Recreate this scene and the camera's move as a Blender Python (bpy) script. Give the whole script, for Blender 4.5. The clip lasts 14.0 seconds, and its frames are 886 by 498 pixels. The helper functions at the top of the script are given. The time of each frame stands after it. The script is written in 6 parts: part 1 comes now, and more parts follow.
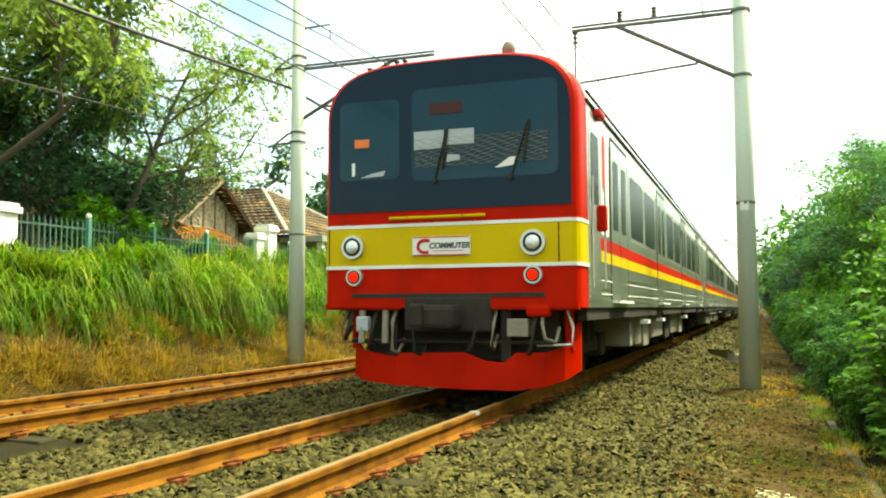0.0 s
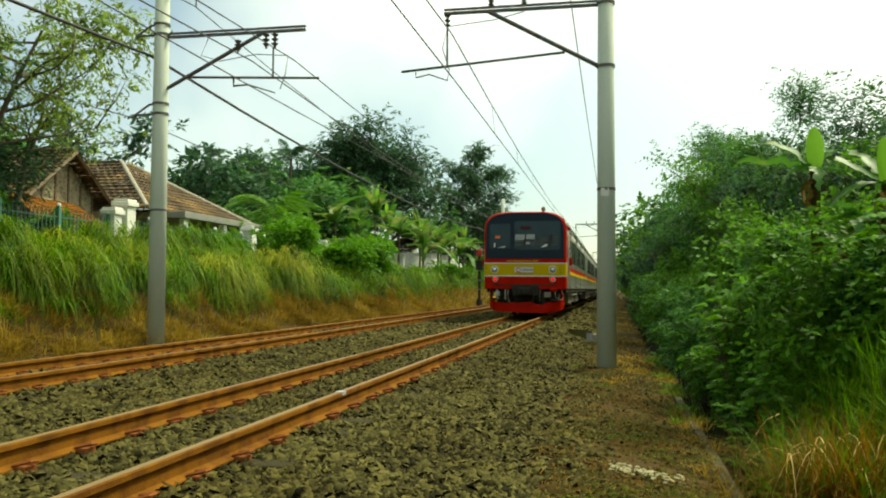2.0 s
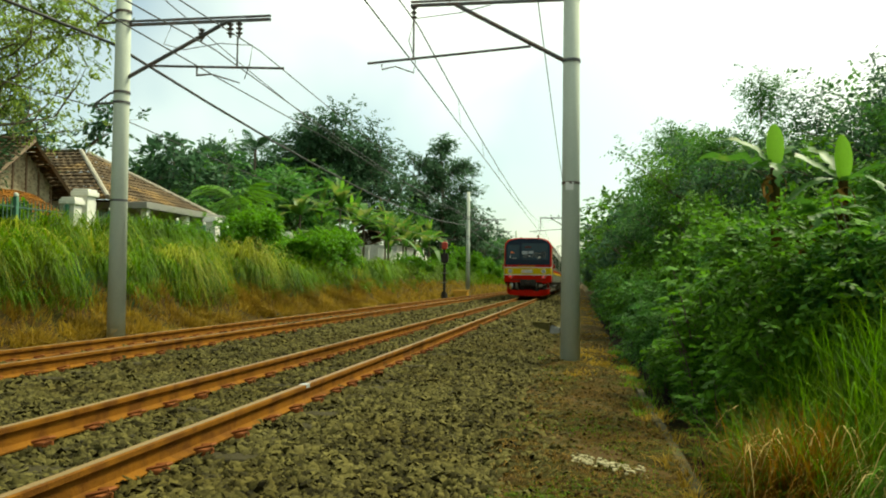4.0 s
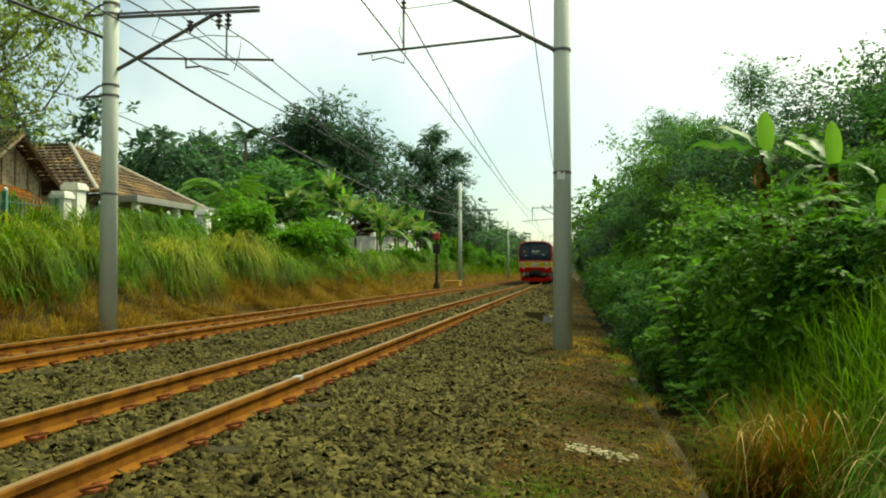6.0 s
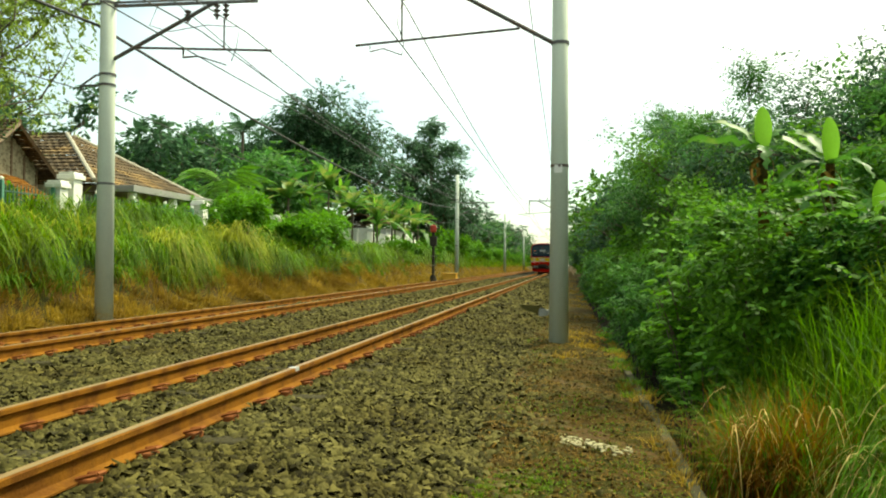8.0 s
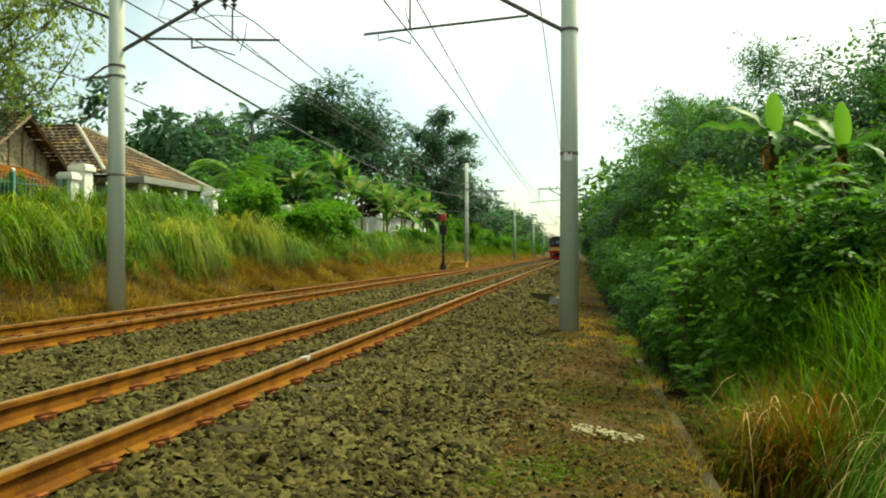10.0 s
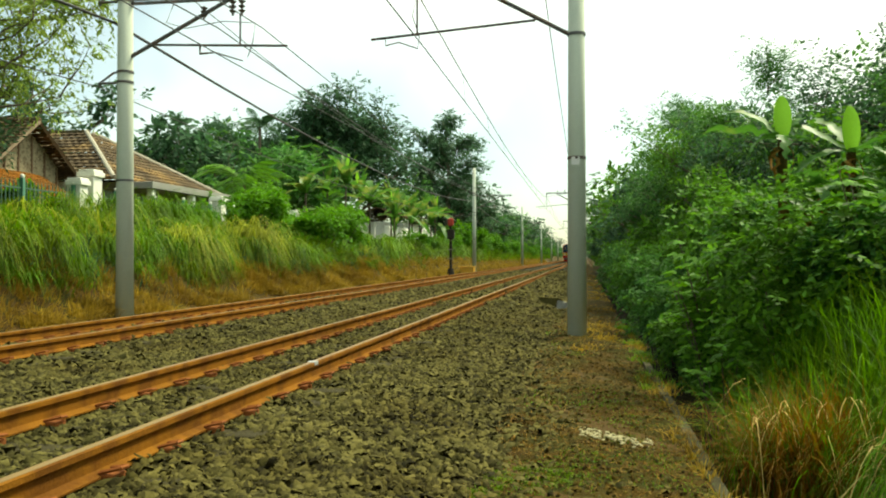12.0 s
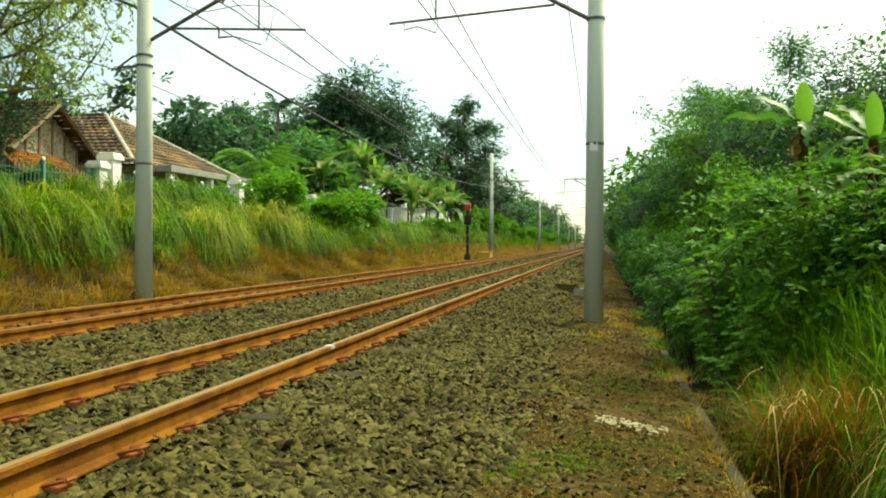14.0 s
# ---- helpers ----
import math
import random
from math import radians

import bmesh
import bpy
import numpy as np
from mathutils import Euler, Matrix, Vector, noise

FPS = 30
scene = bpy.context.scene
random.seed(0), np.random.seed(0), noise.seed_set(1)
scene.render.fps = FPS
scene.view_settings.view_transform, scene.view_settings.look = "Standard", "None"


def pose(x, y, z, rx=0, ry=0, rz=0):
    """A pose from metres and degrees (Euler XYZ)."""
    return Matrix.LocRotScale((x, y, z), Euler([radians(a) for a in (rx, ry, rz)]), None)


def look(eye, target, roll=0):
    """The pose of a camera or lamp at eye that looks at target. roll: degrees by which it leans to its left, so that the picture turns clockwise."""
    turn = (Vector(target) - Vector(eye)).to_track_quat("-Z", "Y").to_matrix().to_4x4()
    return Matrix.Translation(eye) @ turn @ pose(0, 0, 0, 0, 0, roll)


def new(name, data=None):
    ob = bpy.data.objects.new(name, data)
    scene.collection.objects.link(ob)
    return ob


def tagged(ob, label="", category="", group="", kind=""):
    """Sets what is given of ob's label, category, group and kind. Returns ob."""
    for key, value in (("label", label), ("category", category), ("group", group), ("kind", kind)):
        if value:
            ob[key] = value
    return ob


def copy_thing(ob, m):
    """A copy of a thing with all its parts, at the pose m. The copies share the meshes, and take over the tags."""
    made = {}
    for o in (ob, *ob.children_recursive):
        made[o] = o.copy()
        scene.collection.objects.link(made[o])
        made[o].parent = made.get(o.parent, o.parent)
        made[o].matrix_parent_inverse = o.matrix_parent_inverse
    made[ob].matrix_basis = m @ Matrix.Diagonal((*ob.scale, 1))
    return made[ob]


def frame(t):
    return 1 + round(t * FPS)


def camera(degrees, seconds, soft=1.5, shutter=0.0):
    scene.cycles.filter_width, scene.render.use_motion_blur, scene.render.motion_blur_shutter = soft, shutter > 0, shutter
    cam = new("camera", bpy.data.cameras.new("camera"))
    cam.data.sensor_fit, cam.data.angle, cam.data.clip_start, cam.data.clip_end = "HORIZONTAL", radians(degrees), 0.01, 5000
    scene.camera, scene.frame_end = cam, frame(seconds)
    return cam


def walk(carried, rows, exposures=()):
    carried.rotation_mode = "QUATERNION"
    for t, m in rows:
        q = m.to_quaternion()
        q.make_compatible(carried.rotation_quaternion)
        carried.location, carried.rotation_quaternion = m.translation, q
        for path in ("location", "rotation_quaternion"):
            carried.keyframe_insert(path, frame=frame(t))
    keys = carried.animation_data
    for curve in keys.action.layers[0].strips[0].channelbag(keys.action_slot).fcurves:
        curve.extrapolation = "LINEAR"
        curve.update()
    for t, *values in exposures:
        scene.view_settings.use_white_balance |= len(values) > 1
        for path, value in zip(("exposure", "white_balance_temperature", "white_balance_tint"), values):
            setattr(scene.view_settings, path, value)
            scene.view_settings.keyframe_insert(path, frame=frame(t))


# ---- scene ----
# The world: x across the line, y along it, z up from the rail heads.
cam = camera(55.0, 14.0, soft=2.0)
PATH = [
    (0, pose(0, 0, 0.95, 93.95, 0.12, 20.27)),
    (0.5, pose(0, 0, 0.95, 93.97, 0.31, 19.53)),
    (1, pose(0, 0, 0.95, 93.69, 0.14, 17.89)),
    (1.5, pose(0, 0, 0.95, 93.01, 0.03, 13.80)),
    (2, pose(0, 0, 0.95, 92.63, -0.35, 11.43)),
    (2.5, pose(0, 0, 0.95, 92.17, -0.48, 9.81)),
    (3, pose(0, 0, 0.95, 92.18, -0.51, 9.31)),
    (5.3, pose(0, 0, 0.95, 92.05, -0.45, 8.71)),
    (5.5, pose(0, 0, 0.95, 91.73, -0.25, 8.52)),
    (6, pose(0, 0, 0.95, 91.54, -0.02, 8.56)),
    (6.5, pose(0, 0, 0.95, 91.25, -0.54, 8.10)),
    (7, pose(0, 0, 0.95, 91.15, -0.77, 8.02)),
    (7.5, pose(0, 0, 0.95, 90.75, -0.60, 8.07)),
    (8, pose(0, 0, 0.95, 91.03, -0.46, 8.33)),
    (8.5, pose(0, 0, 0.95, 90.46, -0.63, 8.94)),
    (10.8, pose(0, 0, 0.95, 90.29, 0.34, 8.96)),
    (11, pose(0, 0, 0.95, 90.46, 0.41, 8.97)),
    (11.5, pose(0, 0, 0.95, 90.42, 0.05, 9.24)),
    (12, pose(0, 0, 0.95, 90.58, 0.04, 9.51)),
    (12.5, pose(0, 0, 0.95, 90.53, 0.00, 9.39)),
    (13, pose(0, 0, 0.95, 90.11, 0.14, 9.54)),
    (13.5, pose(0, 0, 0.95, 89.15, -0.06, 11.31)),
    (14, pose(0, 0, 0.95, 89.59, -0.42, 10.64)),
]
STOPS = ((0, 1.58), (0.2, 1.1), (0.5, 0.55), (1.0, 0.38), (3.2, 0.45), (5.5, 0.45), (6.05, 0.42), (6.45, 0.8), (8.3, 0.88), (8.6, 0.66), (11, 0.62), (14, 0.85))
EXPOSURES = [(t, s, 7500, -11) for t, s in STOPS]
walk(cam, PATH, EXPOSURES)

# ---- daylight: a bright, thinly overcast sky and a soft sun ----
SUN_EL, SUN_AZ = radians(55), radians(48)
world = bpy.data.worlds.new("sky")
scene.world = world
world.use_nodes = True
wn, wl = world.node_tree.nodes, world.node_tree.links
wn.clear()
w_out, w_bg = wn.new("ShaderNodeOutputWorld"), wn.new("ShaderNodeBackground")
w_sky = wn.new("ShaderNodeTexSky")
w_sky.sky_type, w_sky.sun_disc, w_sky.sun_elevation, w_sky.sun_rotation = "NISHITA", False, SUN_EL, SUN_AZ
w_coord, w_noise, w_ramp, w_mix = wn.new("ShaderNodeTexCoord"), wn.new("ShaderNodeTexNoise"), wn.new("ShaderNodeValToRGB"), wn.new("ShaderNodeMix")
w_noise.inputs["Scale"].default_value, w_noise.inputs["Detail"].default_value = 2.2, 4
w_ramp.color_ramp.elements[0].position, w_ramp.color_ramp.elements[0].color = 0.40, (0.0, 0.0, 0.0, 1)
w_ramp.color_ramp.elements[1].position, w_ramp.color_ramp.elements[1].color = 0.67, (0.72, 0.72, 0.72, 1)
w_dot, w_haze, w_sum = wn.new("ShaderNodeVectorMath"), wn.new("ShaderNodeMapRange"), wn.new("ShaderNodeMath")
w_dot.operation, w_sum.operation, w_sum.use_clamp = "DOT_PRODUCT", "ADD", True
w_dot.inputs[1].default_value = (math.sin(SUN_AZ) * math.cos(SUN_EL), math.cos(SUN_AZ) * math.cos(SUN_EL), math.sin(SUN_EL))
w_haze.inputs["From Min"].default_value, w_haze.inputs["From Max"].default_value = 0.36, 0.66
w_haze.inputs["To Min"].default_value, w_haze.inputs["To Max"].default_value = 0.0, 0.8
w_mix.data_type = "RGBA"
w_mix.inputs[7].default_value = (9.0, 9.3, 9.7, 1)
wl.new(w_coord.outputs["Generated"], w_noise.inputs["Vector"])
wl.new(w_noise.outputs["Fac"], w_ramp.inputs["Fac"])
wl.new(w_coord.outputs["Generated"], w_dot.inputs[0])
wl.new(w_dot.outputs["Value"], w_haze.inputs["Value"])
wl.new(w_ramp.outputs["Color"], w_sum.inputs[0])
wl.new(w_haze.outputs["Result"], w_sum.inputs[1])
wl.new(w_sum.outputs[0], w_mix.inputs[0])
wl.new(w_sky.outputs["Color"], w_mix.inputs[6])
wl.new(w_mix.outputs[2], w_bg.inputs["Color"])
w_bg.inputs["Strength"].default_value = 0.114
wl.new(w_bg.outputs["Background"], w_out.inputs["Surface"])
sun_data = bpy.data.lights.new("sun", "SUN")
sun_data.energy, sun_data.angle, sun_data.color = 3.9, radians(9), (1, 0.93, 0.80)
sun = new("sun", sun_data)
sun.matrix_world = look((0, 0, 60), (60 * math.sin(SUN_AZ) / -math.tan(SUN_EL), 60 * math.cos(SUN_AZ) / -math.tan(SUN_EL), 0))

# ---- materials ----
def material(name, colour, rough=0.7, metal=0.0, vary=0.25, scale=6.0, bump=0.2, fine=60.0, second=None, second_at=0.55, second_scale=2.0, spec=0.5, translucent=0.0, per="none", coat=0.0, stretch=(1, 1, 1), ior=1.5):
    """Principled surface: base colour with a broad and a fine variation, a second colour in patches, bump, and optional light through leaves."""
    m = bpy.data.materials.new(name)
    m.use_nodes = True
    n, l = m.node_tree.nodes, m.node_tree.links
    p, out = n["Principled BSDF"], n["Material Output"]
    p.inputs["Roughness"].default_value, p.inputs["Metallic"].default_value = rough, metal
    p.inputs["Specular IOR Level"].default_value, p.inputs["Coat Weight"].default_value = spec, coat
    p.inputs["IOR"].default_value = ior
    geo = n.new("ShaderNodeTexCoord")
    mp = n.new("ShaderNodeMapping")
    mp.inputs["Scale"].default_value = stretch
    l.new(geo.outputs["Object"], mp.inputs["Vector"])
    broad, small = n.new("ShaderNodeTexNoise"), n.new("ShaderNodeTexNoise")
    broad.inputs["Scale"].default_value, broad.inputs["Detail"].default_value = scale, 4
    small.inputs["Scale"].default_value, small.inputs["Detail"].default_value = fine, 3
    for x in (broad, small):
        l.new(mp.outputs["Vector"], x.inputs["Vector"])
    tone = n.new("ShaderNodeMath")
    tone.operation = "ADD"
    l.new(broad.outputs["Fac"], tone.inputs[0])
    l.new(small.outputs["Fac"], tone.inputs[1])
    if per != "none":
        src = n.new("ShaderNodeNewGeometry").outputs["Random Per Island"] if per == "island" else n.new("ShaderNodeObjectInfo").outputs["Random"]
        add = n.new("ShaderNodeMath")
        add.operation = "MULTIPLY_ADD"
        l.new(src, add.inputs[0])
        add.inputs[1].default_value = 1.0
        l.new(tone.outputs[0], add.inputs[2])
        tone, mid = add, 1.5
    else:
        mid = 1.0
    rng = n.new("ShaderNodeMapRange")
    rng.inputs["From Min"].default_value, rng.inputs["From Max"].default_value = mid - 0.6, mid + 0.6
    rng.inputs["To Min"].default_value, rng.inputs["To Max"].default_value = 1 - vary, 1 + vary
    l.new(tone.outputs[0], rng.inputs["Value"])
    base = n.new("ShaderNodeMix")
    base.data_type = "RGBA"
    base.inputs[6].default_value, base.inputs[7].default_value = (*colour, 1), (*(second or colour), 1)
    if second:
        patch, ramp = n.new("ShaderNodeTexNoise"), n.new("ShaderNodeMapRange")
        patch.inputs["Scale"].default_value, patch.inputs["Detail"].default_value = second_scale, 5
        l.new(mp.outputs["Vector"], patch.inputs["Vector"])
        ramp.inputs["From Min"].default_value, ramp.inputs["From Max"].default_value = second_at - 0.08, second_at + 0.08
        l.new(patch.outputs["Fac"], ramp.inputs["Value"])
        l.new(ramp.outputs["Result"], base.inputs[0])
    else:
        base.inputs[0].default_value = 0
    mul = n.new("ShaderNodeVectorMath")
    mul.operation = "SCALE"
    l.new(base.outputs[2], mul.inputs[0])
    l.new(rng.outputs["Result"], mul.inputs["Scale"])
    l.new(mul.outputs["Vector"], p.inputs["Base Color"])
    if bump:
        b = n.new("ShaderNodeBump")
        b.inputs["Strength"].default_value, b.inputs["Distance"].default_value = bump, 0.02
        l.new(small.outputs["Fac"], b.inputs["Height"])
        l.new(b.outputs["Normal"], p.inputs["Normal"])
    if translucent:
        tr, mx = n.new("ShaderNodeBsdfTranslucent"), n.new("ShaderNodeMixShader")
        l.new(mul.outputs["Vector"], tr.inputs["Color"])
        mx.inputs["Fac"].default_value = translucent
        l.new(p.outputs["BSDF"], mx.inputs[1])
        l.new(tr.outputs["BSDF"], mx.inputs[2])
        l.new(mx.outputs["Shader"], out.inputs["Surface"])
    return m


def glow(name, colour, strength):
    m = bpy.data.materials.new(name)
    m.use_nodes = True
    p = m.node_tree.nodes["Principled BSDF"]
    p.inputs["Base Color"].default_value, p.inputs["Emission Color"].default_value = (*colour, 1), (*colour, 1)
    p.inputs["Emission Strength"].default_value, p.inputs["Roughness"].default_value = strength, 0.6
    p.inputs["Specular IOR Level"].default_value = 0.1
    return m


M_SOIL = material("soil", (0.062, 0.035, 0.007), 0.95, vary=0.5, scale=2.5, bump=0.7, fine=30, second=(0.038, 0.036, 0.006), second_scale=3, spec=0.15)
M_PATH = material("trodden_path", (0.054, 0.031, 0.003), 0.95, vary=0.75, scale=9, bump=1.0, fine=70, second=(0.032, 0.030, 0.003), second_scale=2.5, second_at=0.52, spec=0.1)
# Far darker than M_STONE: shade in the gaps between stones is painted in.
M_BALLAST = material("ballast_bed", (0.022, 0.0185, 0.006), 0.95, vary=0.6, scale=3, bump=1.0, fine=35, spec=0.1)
M_STONE = material("crushed_stone", (0.068, 0.059, 0.018), 0.9, vary=0.85, scale=2, bump=0.3, fine=50, per="island", second=(0.058, 0.048, 0.013), second_scale=0.8, spec=0.08)
M_RUST = material("rusty_rail_side", (0.20, 0.082, 0.009), 0.85, vary=0.4, scale=3, bump=0.3, fine=70, second=(0.12, 0.046, 0.007), second_scale=4, spec=0.08)
M_RAILTOP = material("rail_running_face", (0.21, 0.135, 0.045), 0.6, 0.25, vary=0.25, scale=4, bump=0.08, second=(0.18, 0.10, 0.04), second_scale=2, stretch=(1, 0.15, 1))
M_CLIP = material("rail_clip", (0.20, 0.062, 0.014), 0.85, vary=0.3, scale=8, spec=0.2)
M_SLEEPER = material("concrete_sleeper", (0.040, 0.034, 0.016), 0.95, vary=0.35, scale=6, bump=0.5, spec=0.1)
M_POLE = material("spun_concrete_pole", (0.48, 0.52, 0.43), 0.8, vary=0.2, scale=1.5, bump=0.15, fine=90, second=(0.38, 0.42, 0.34), second_scale=0.9, stretch=(1, 1, 0.35), spec=0.3)
M_STEEL = material("galvanised_steel", (0.10, 0.10, 0.10), 0.6, 0.3, vary=0.3, scale=5, second=(0.12, 0.08, 0.06), second_scale=5)
M_WIRE = material("copper_wire", (0.045, 0.045, 0.045), 0.6, 0.2, bump=0)
M_CERAMIC = material("insulator", (0.09, 0.07, 0.06), 0.3, vary=0.1)
M_RED = material("red_paint", (0.40, 0.007, 0.0006), 0.45, vary=0.15, scale=1.5, bump=0.04, second=(0.31, 0.006, 0.0006), second_scale=1.6, spec=0.06)
M_YELLOW = material("yellow_paint", (0.52, 0.37, 0.003), 0.5, vary=0.1, scale=1.5, bump=0.04, spec=0.15)
M_WHITE = material("white_paint", (0.68, 0.67, 0.62), 0.5, vary=0.1, scale=3, bump=0.05, spec=0.3)
M_STAINLESS = material("stainless_panel", (0.52, 0.54, 0.47), 0.28, 0.85, vary=0.12, scale=2, bump=0.03, second=(0.40, 0.42, 0.36), second_scale=1.2, stretch=(1, 0.3, 1))
M_ROOF = material("train_roof", (0.25, 0.25, 0.24), 0.8, vary=0.25, scale=2)
M_MASK = material("black_mask", (0.006, 0.016, 0.030), 0.25, vary=0.2, scale=2, bump=0.02, spec=0.16)
M_GLASS = material("cab_glass", (0.010, 0.034, 0.050), 0.08, vary=0.5, scale=1.2, bump=0, spec=0.24)
M_SIDEGLASS = material("side_glass", (0.012, 0.016, 0.015), 0.25, vary=0.2, bump=0, spec=0.3, ior=1.12)
M_DARK = material("grimy_underframe", (0.030, 0.026, 0.019), 0.9, vary=0.4, scale=5, bump=0.3, spec=0.2)
M_GREYBOX = material("grey_equipment", (0.20, 0.18, 0.13), 0.8, vary=0.4, scale=4, spec=0.3)
M_CHROME = material("lamp_bezel", (0.55, 0.54, 0.50), 0.3, 0.7, vary=0.05, bump=0)
M_LENS = material("lamp_lens", (0.62, 0.63, 0.60), 0.15, 0.5, vary=0.5, scale=14, bump=0.3)
M_TAIL = glow("tail_light", (1.0, 0.004, 0.003), 0.9)
M_ORANGE = material("orange_sign", (0.65, 0.16, 0.03), 0.6, bump=0)
M_LOGORED = material("badge_red", (0.45, 0.012, 0.010), 0.5, bump=0, spec=0.2)
M_INK = material("badge_ink", (0.03, 0.03, 0.035), 0.5, bump=0)
M_PALEGREY = material("sun_blind", (0.33, 0.36, 0.37), 0.6, vary=0.2, scale=9, bump=0.1)
M_PLASTER = material("whitewashed_plaster", (0.74, 0.73, 0.66), 0.85, vary=0.14, scale=2, bump=0.15, second=(0.50, 0.47, 0.38), second_at=0.64, second_scale=2.5, spec=0.3)
M_GREYWALL = material("grey_plaster", (0.24, 0.24, 0.21), 0.9, vary=0.2, scale=2, bump=0.2, spec=0.3)
M_PICKET = material("dull_green_iron", (0.045, 0.105, 0.075), 0.7, vary=0.3, scale=8)
M_GREEN = material("green_fence_paint", (0.08, 0.22, 0.15), 0.6, vary=0.25, scale=8)
M_BAMBOO = material("woven_bamboo", (0.33, 0.29, 0.19), 0.85, vary=0.5, scale=3, bump=0.6, fine=22, second=(0.17, 0.14, 0.085), second_scale=9, spec=0.2)
M_TILE = material("clay_tile", (0.088, 0.061, 0.034), 0.95, vary=0.55, scale=2.5, bump=0.4, fine=25, second=(0.20, 0.125, 0.05), second_scale=0.55, second_at=0.57, per="island", spec=0.2)
M_MORTAR = material("pale_mortar", (0.36, 0.33, 0.26), 0.9, vary=0.3, scale=5, bump=0.4, spec=0.2)
M_RUSTTIN = material("rust_orange_thatch", (0.30, 0.125, 0.022), 0.95, vary=0.55, scale=2.5, bump=0.8, fine=25, second=(0.20, 0.10, 0.03), second_scale=2, spec=0.15)
M_WOOD = material("weathered_wood", (0.16, 0.11, 0.065), 0.85, vary=0.3, scale=4, bump=0.3, stretch=(1, 1, 0.2))
M_CONCRETE = material("weathered_concrete", (0.060, 0.052, 0.024), 0.95, vary=0.5, scale=2.5, bump=0.6, second=(0.045, 0.04, 0.02), second_scale=3, spec=0.15)
M_BARK = material("bark", (0.11, 0.085, 0.06), 0.9, vary=0.4, scale=4, bump=0.6, stretch=(1, 1, 0.3))
M_LEAF = material("leaf_mid", (0.098, 0.228, 0.016), 0.6, vary=0.65, scale=0.35, bump=0, per="island", translucent=0.45, spec=0.2, second=(0.056, 0.162, 0.020), second_scale=0.5)
# Dark green lifted towards blue: distance haze is mixed into the leaf colour.
M_LEAFHAZED = material("leaf_dark_hazed", (0.056, 0.125, 0.056), 0.6, vary=0.65, scale=0.5, bump=0, per="island", translucent=0.38, spec=0.2)
M_LEAFTEAL = material("leaf_teal", (0.062, 0.175, 0.034), 0.6, vary=0.6, scale=0.4, bump=0, per="island", translucent=0.4, spec=0.2, second=(0.090, 0.21, 0.022), second_scale=0.45)
M_LEAFFRESH = material("leaf_fresh", (0.110, 0.27, 0.010), 0.6, vary=0.6, scale=0.5, bump=0, per="island", translucent=0.45, spec=0.2, second=(0.06, 0.17, 0.012), second_scale=0.9)
M_LEAFAIRY = material("leaf_airy", (0.23, 0.31, 0.055), 0.6, vary=0.55, scale=0.6, bump=0, per="island", translucent=0.6, spec=0.2, second=(0.13, 0.21, 0.035), second_scale=0.5)
M_BANANA = material("banana_leaf", (0.075, 0.20, 0.024), 0.45, vary=0.4, scale=1.5, bump=0.1, fine=30, translucent=0.45, spec=0.3, second=(0.20, 0.24, 0.05), second_scale=1.5, second_at=0.6)
M_BANANANEW = material("young_banana_leaf", (0.24, 0.50, 0.035), 0.4, vary=0.2, scale=1.5, bump=0.1, translucent=0.5)
M_GRASS = material("long_grass", (0.092, 0.190, 0.004), 0.6, vary=0.7, scale=0.5, bump=0, per="island", translucent=0.45, spec=0.2, second=(0.155, 0.225, 0.010), second_scale=0.7, second_at=0.56)
M_REED = material("reed_blade", (0.098, 0.225, 0.005), 0.6, vary=0.6, scale=0.8, bump=0, per="island", translucent=0.45, spec=0.2, second=(0.15, 0.21, 0.008), second_scale=1.2)
M_PALEGRASS = material("pale_grass", (0.30, 0.33, 0.03), 0.6, vary=0.5, scale=0.5, bump=0, per="island", translucent=0.45, spec=0.2)
M_DRY = material("dry_grass", (0.31, 0.205, 0.024), 0.75, vary=0.55, scale=0.5, bump=0, per="island", translucent=0.4, spec=0.15, second=(0.20, 0.12, 0.015), second_scale=0.8)
M_STRAW = material("pale_straw", (0.78, 0.56, 0.20), 0.7, vary=0.3, scale=2, bump=0, per="island", translucent=0.3, spec=0.2)
M_RUBBLE = material("pale_rubble", (0.36, 0.32, 0.18), 0.9, vary=0.3, scale=8, spec=0.2)
M_SIGRED = material("signal_red", (0.36, 0.03, 0.012), 0.5, bump=0)
M_SIGYEL = material("ochre_box", (0.62, 0.33, 0.03), 0.6, bump=0.05)
M_CLOD = material("earth_clod", (0.056, 0.034, 0.004), 0.95, vary=0.8, scale=1.5, bump=0.5, fine=50, per="island", spec=0.1, second=(0.05, 0.045, 0.010), second_scale=1.5)
M_LITTER = material("dead_leaf", (0.17, 0.095, 0.014), 0.8, vary=0.6, scale=3, bump=0, per="island", spec=0.15)
M_LED = material("dark_led_sign", (0.05, 0.014, 0.012), 0.5, bump=0, spec=0.2)
M_BROWNGRASS = material("brown_grass", (0.22, 0.105, 0.007), 0.75, vary=0.6, scale=0.8, bump=0, per="island", translucent=0.4, spec=0.15)

# ---- mesh helpers ----
def part(name, bm, mat, parent=None, label="", smooth=False):
    me = bpy.data.meshes.new(name)
    bmesh.ops.recalc_face_normals(bm, faces=bm.faces)
    bm.to_mesh(me)
    bm.free()
    me.materials.append(mat)
    if smooth:
        me.polygons.foreach_set("use_smooth", [True] * len(me.polygons))
    ob = new(name, me)
    ob.parent = parent
    return tagged(ob, label)


def shared(name, like, parent, m):
    """Another piece on the same mesh."""
    ob = new(name, like.data)
    ob.parent = parent
    ob.matrix_basis = m
    return ob


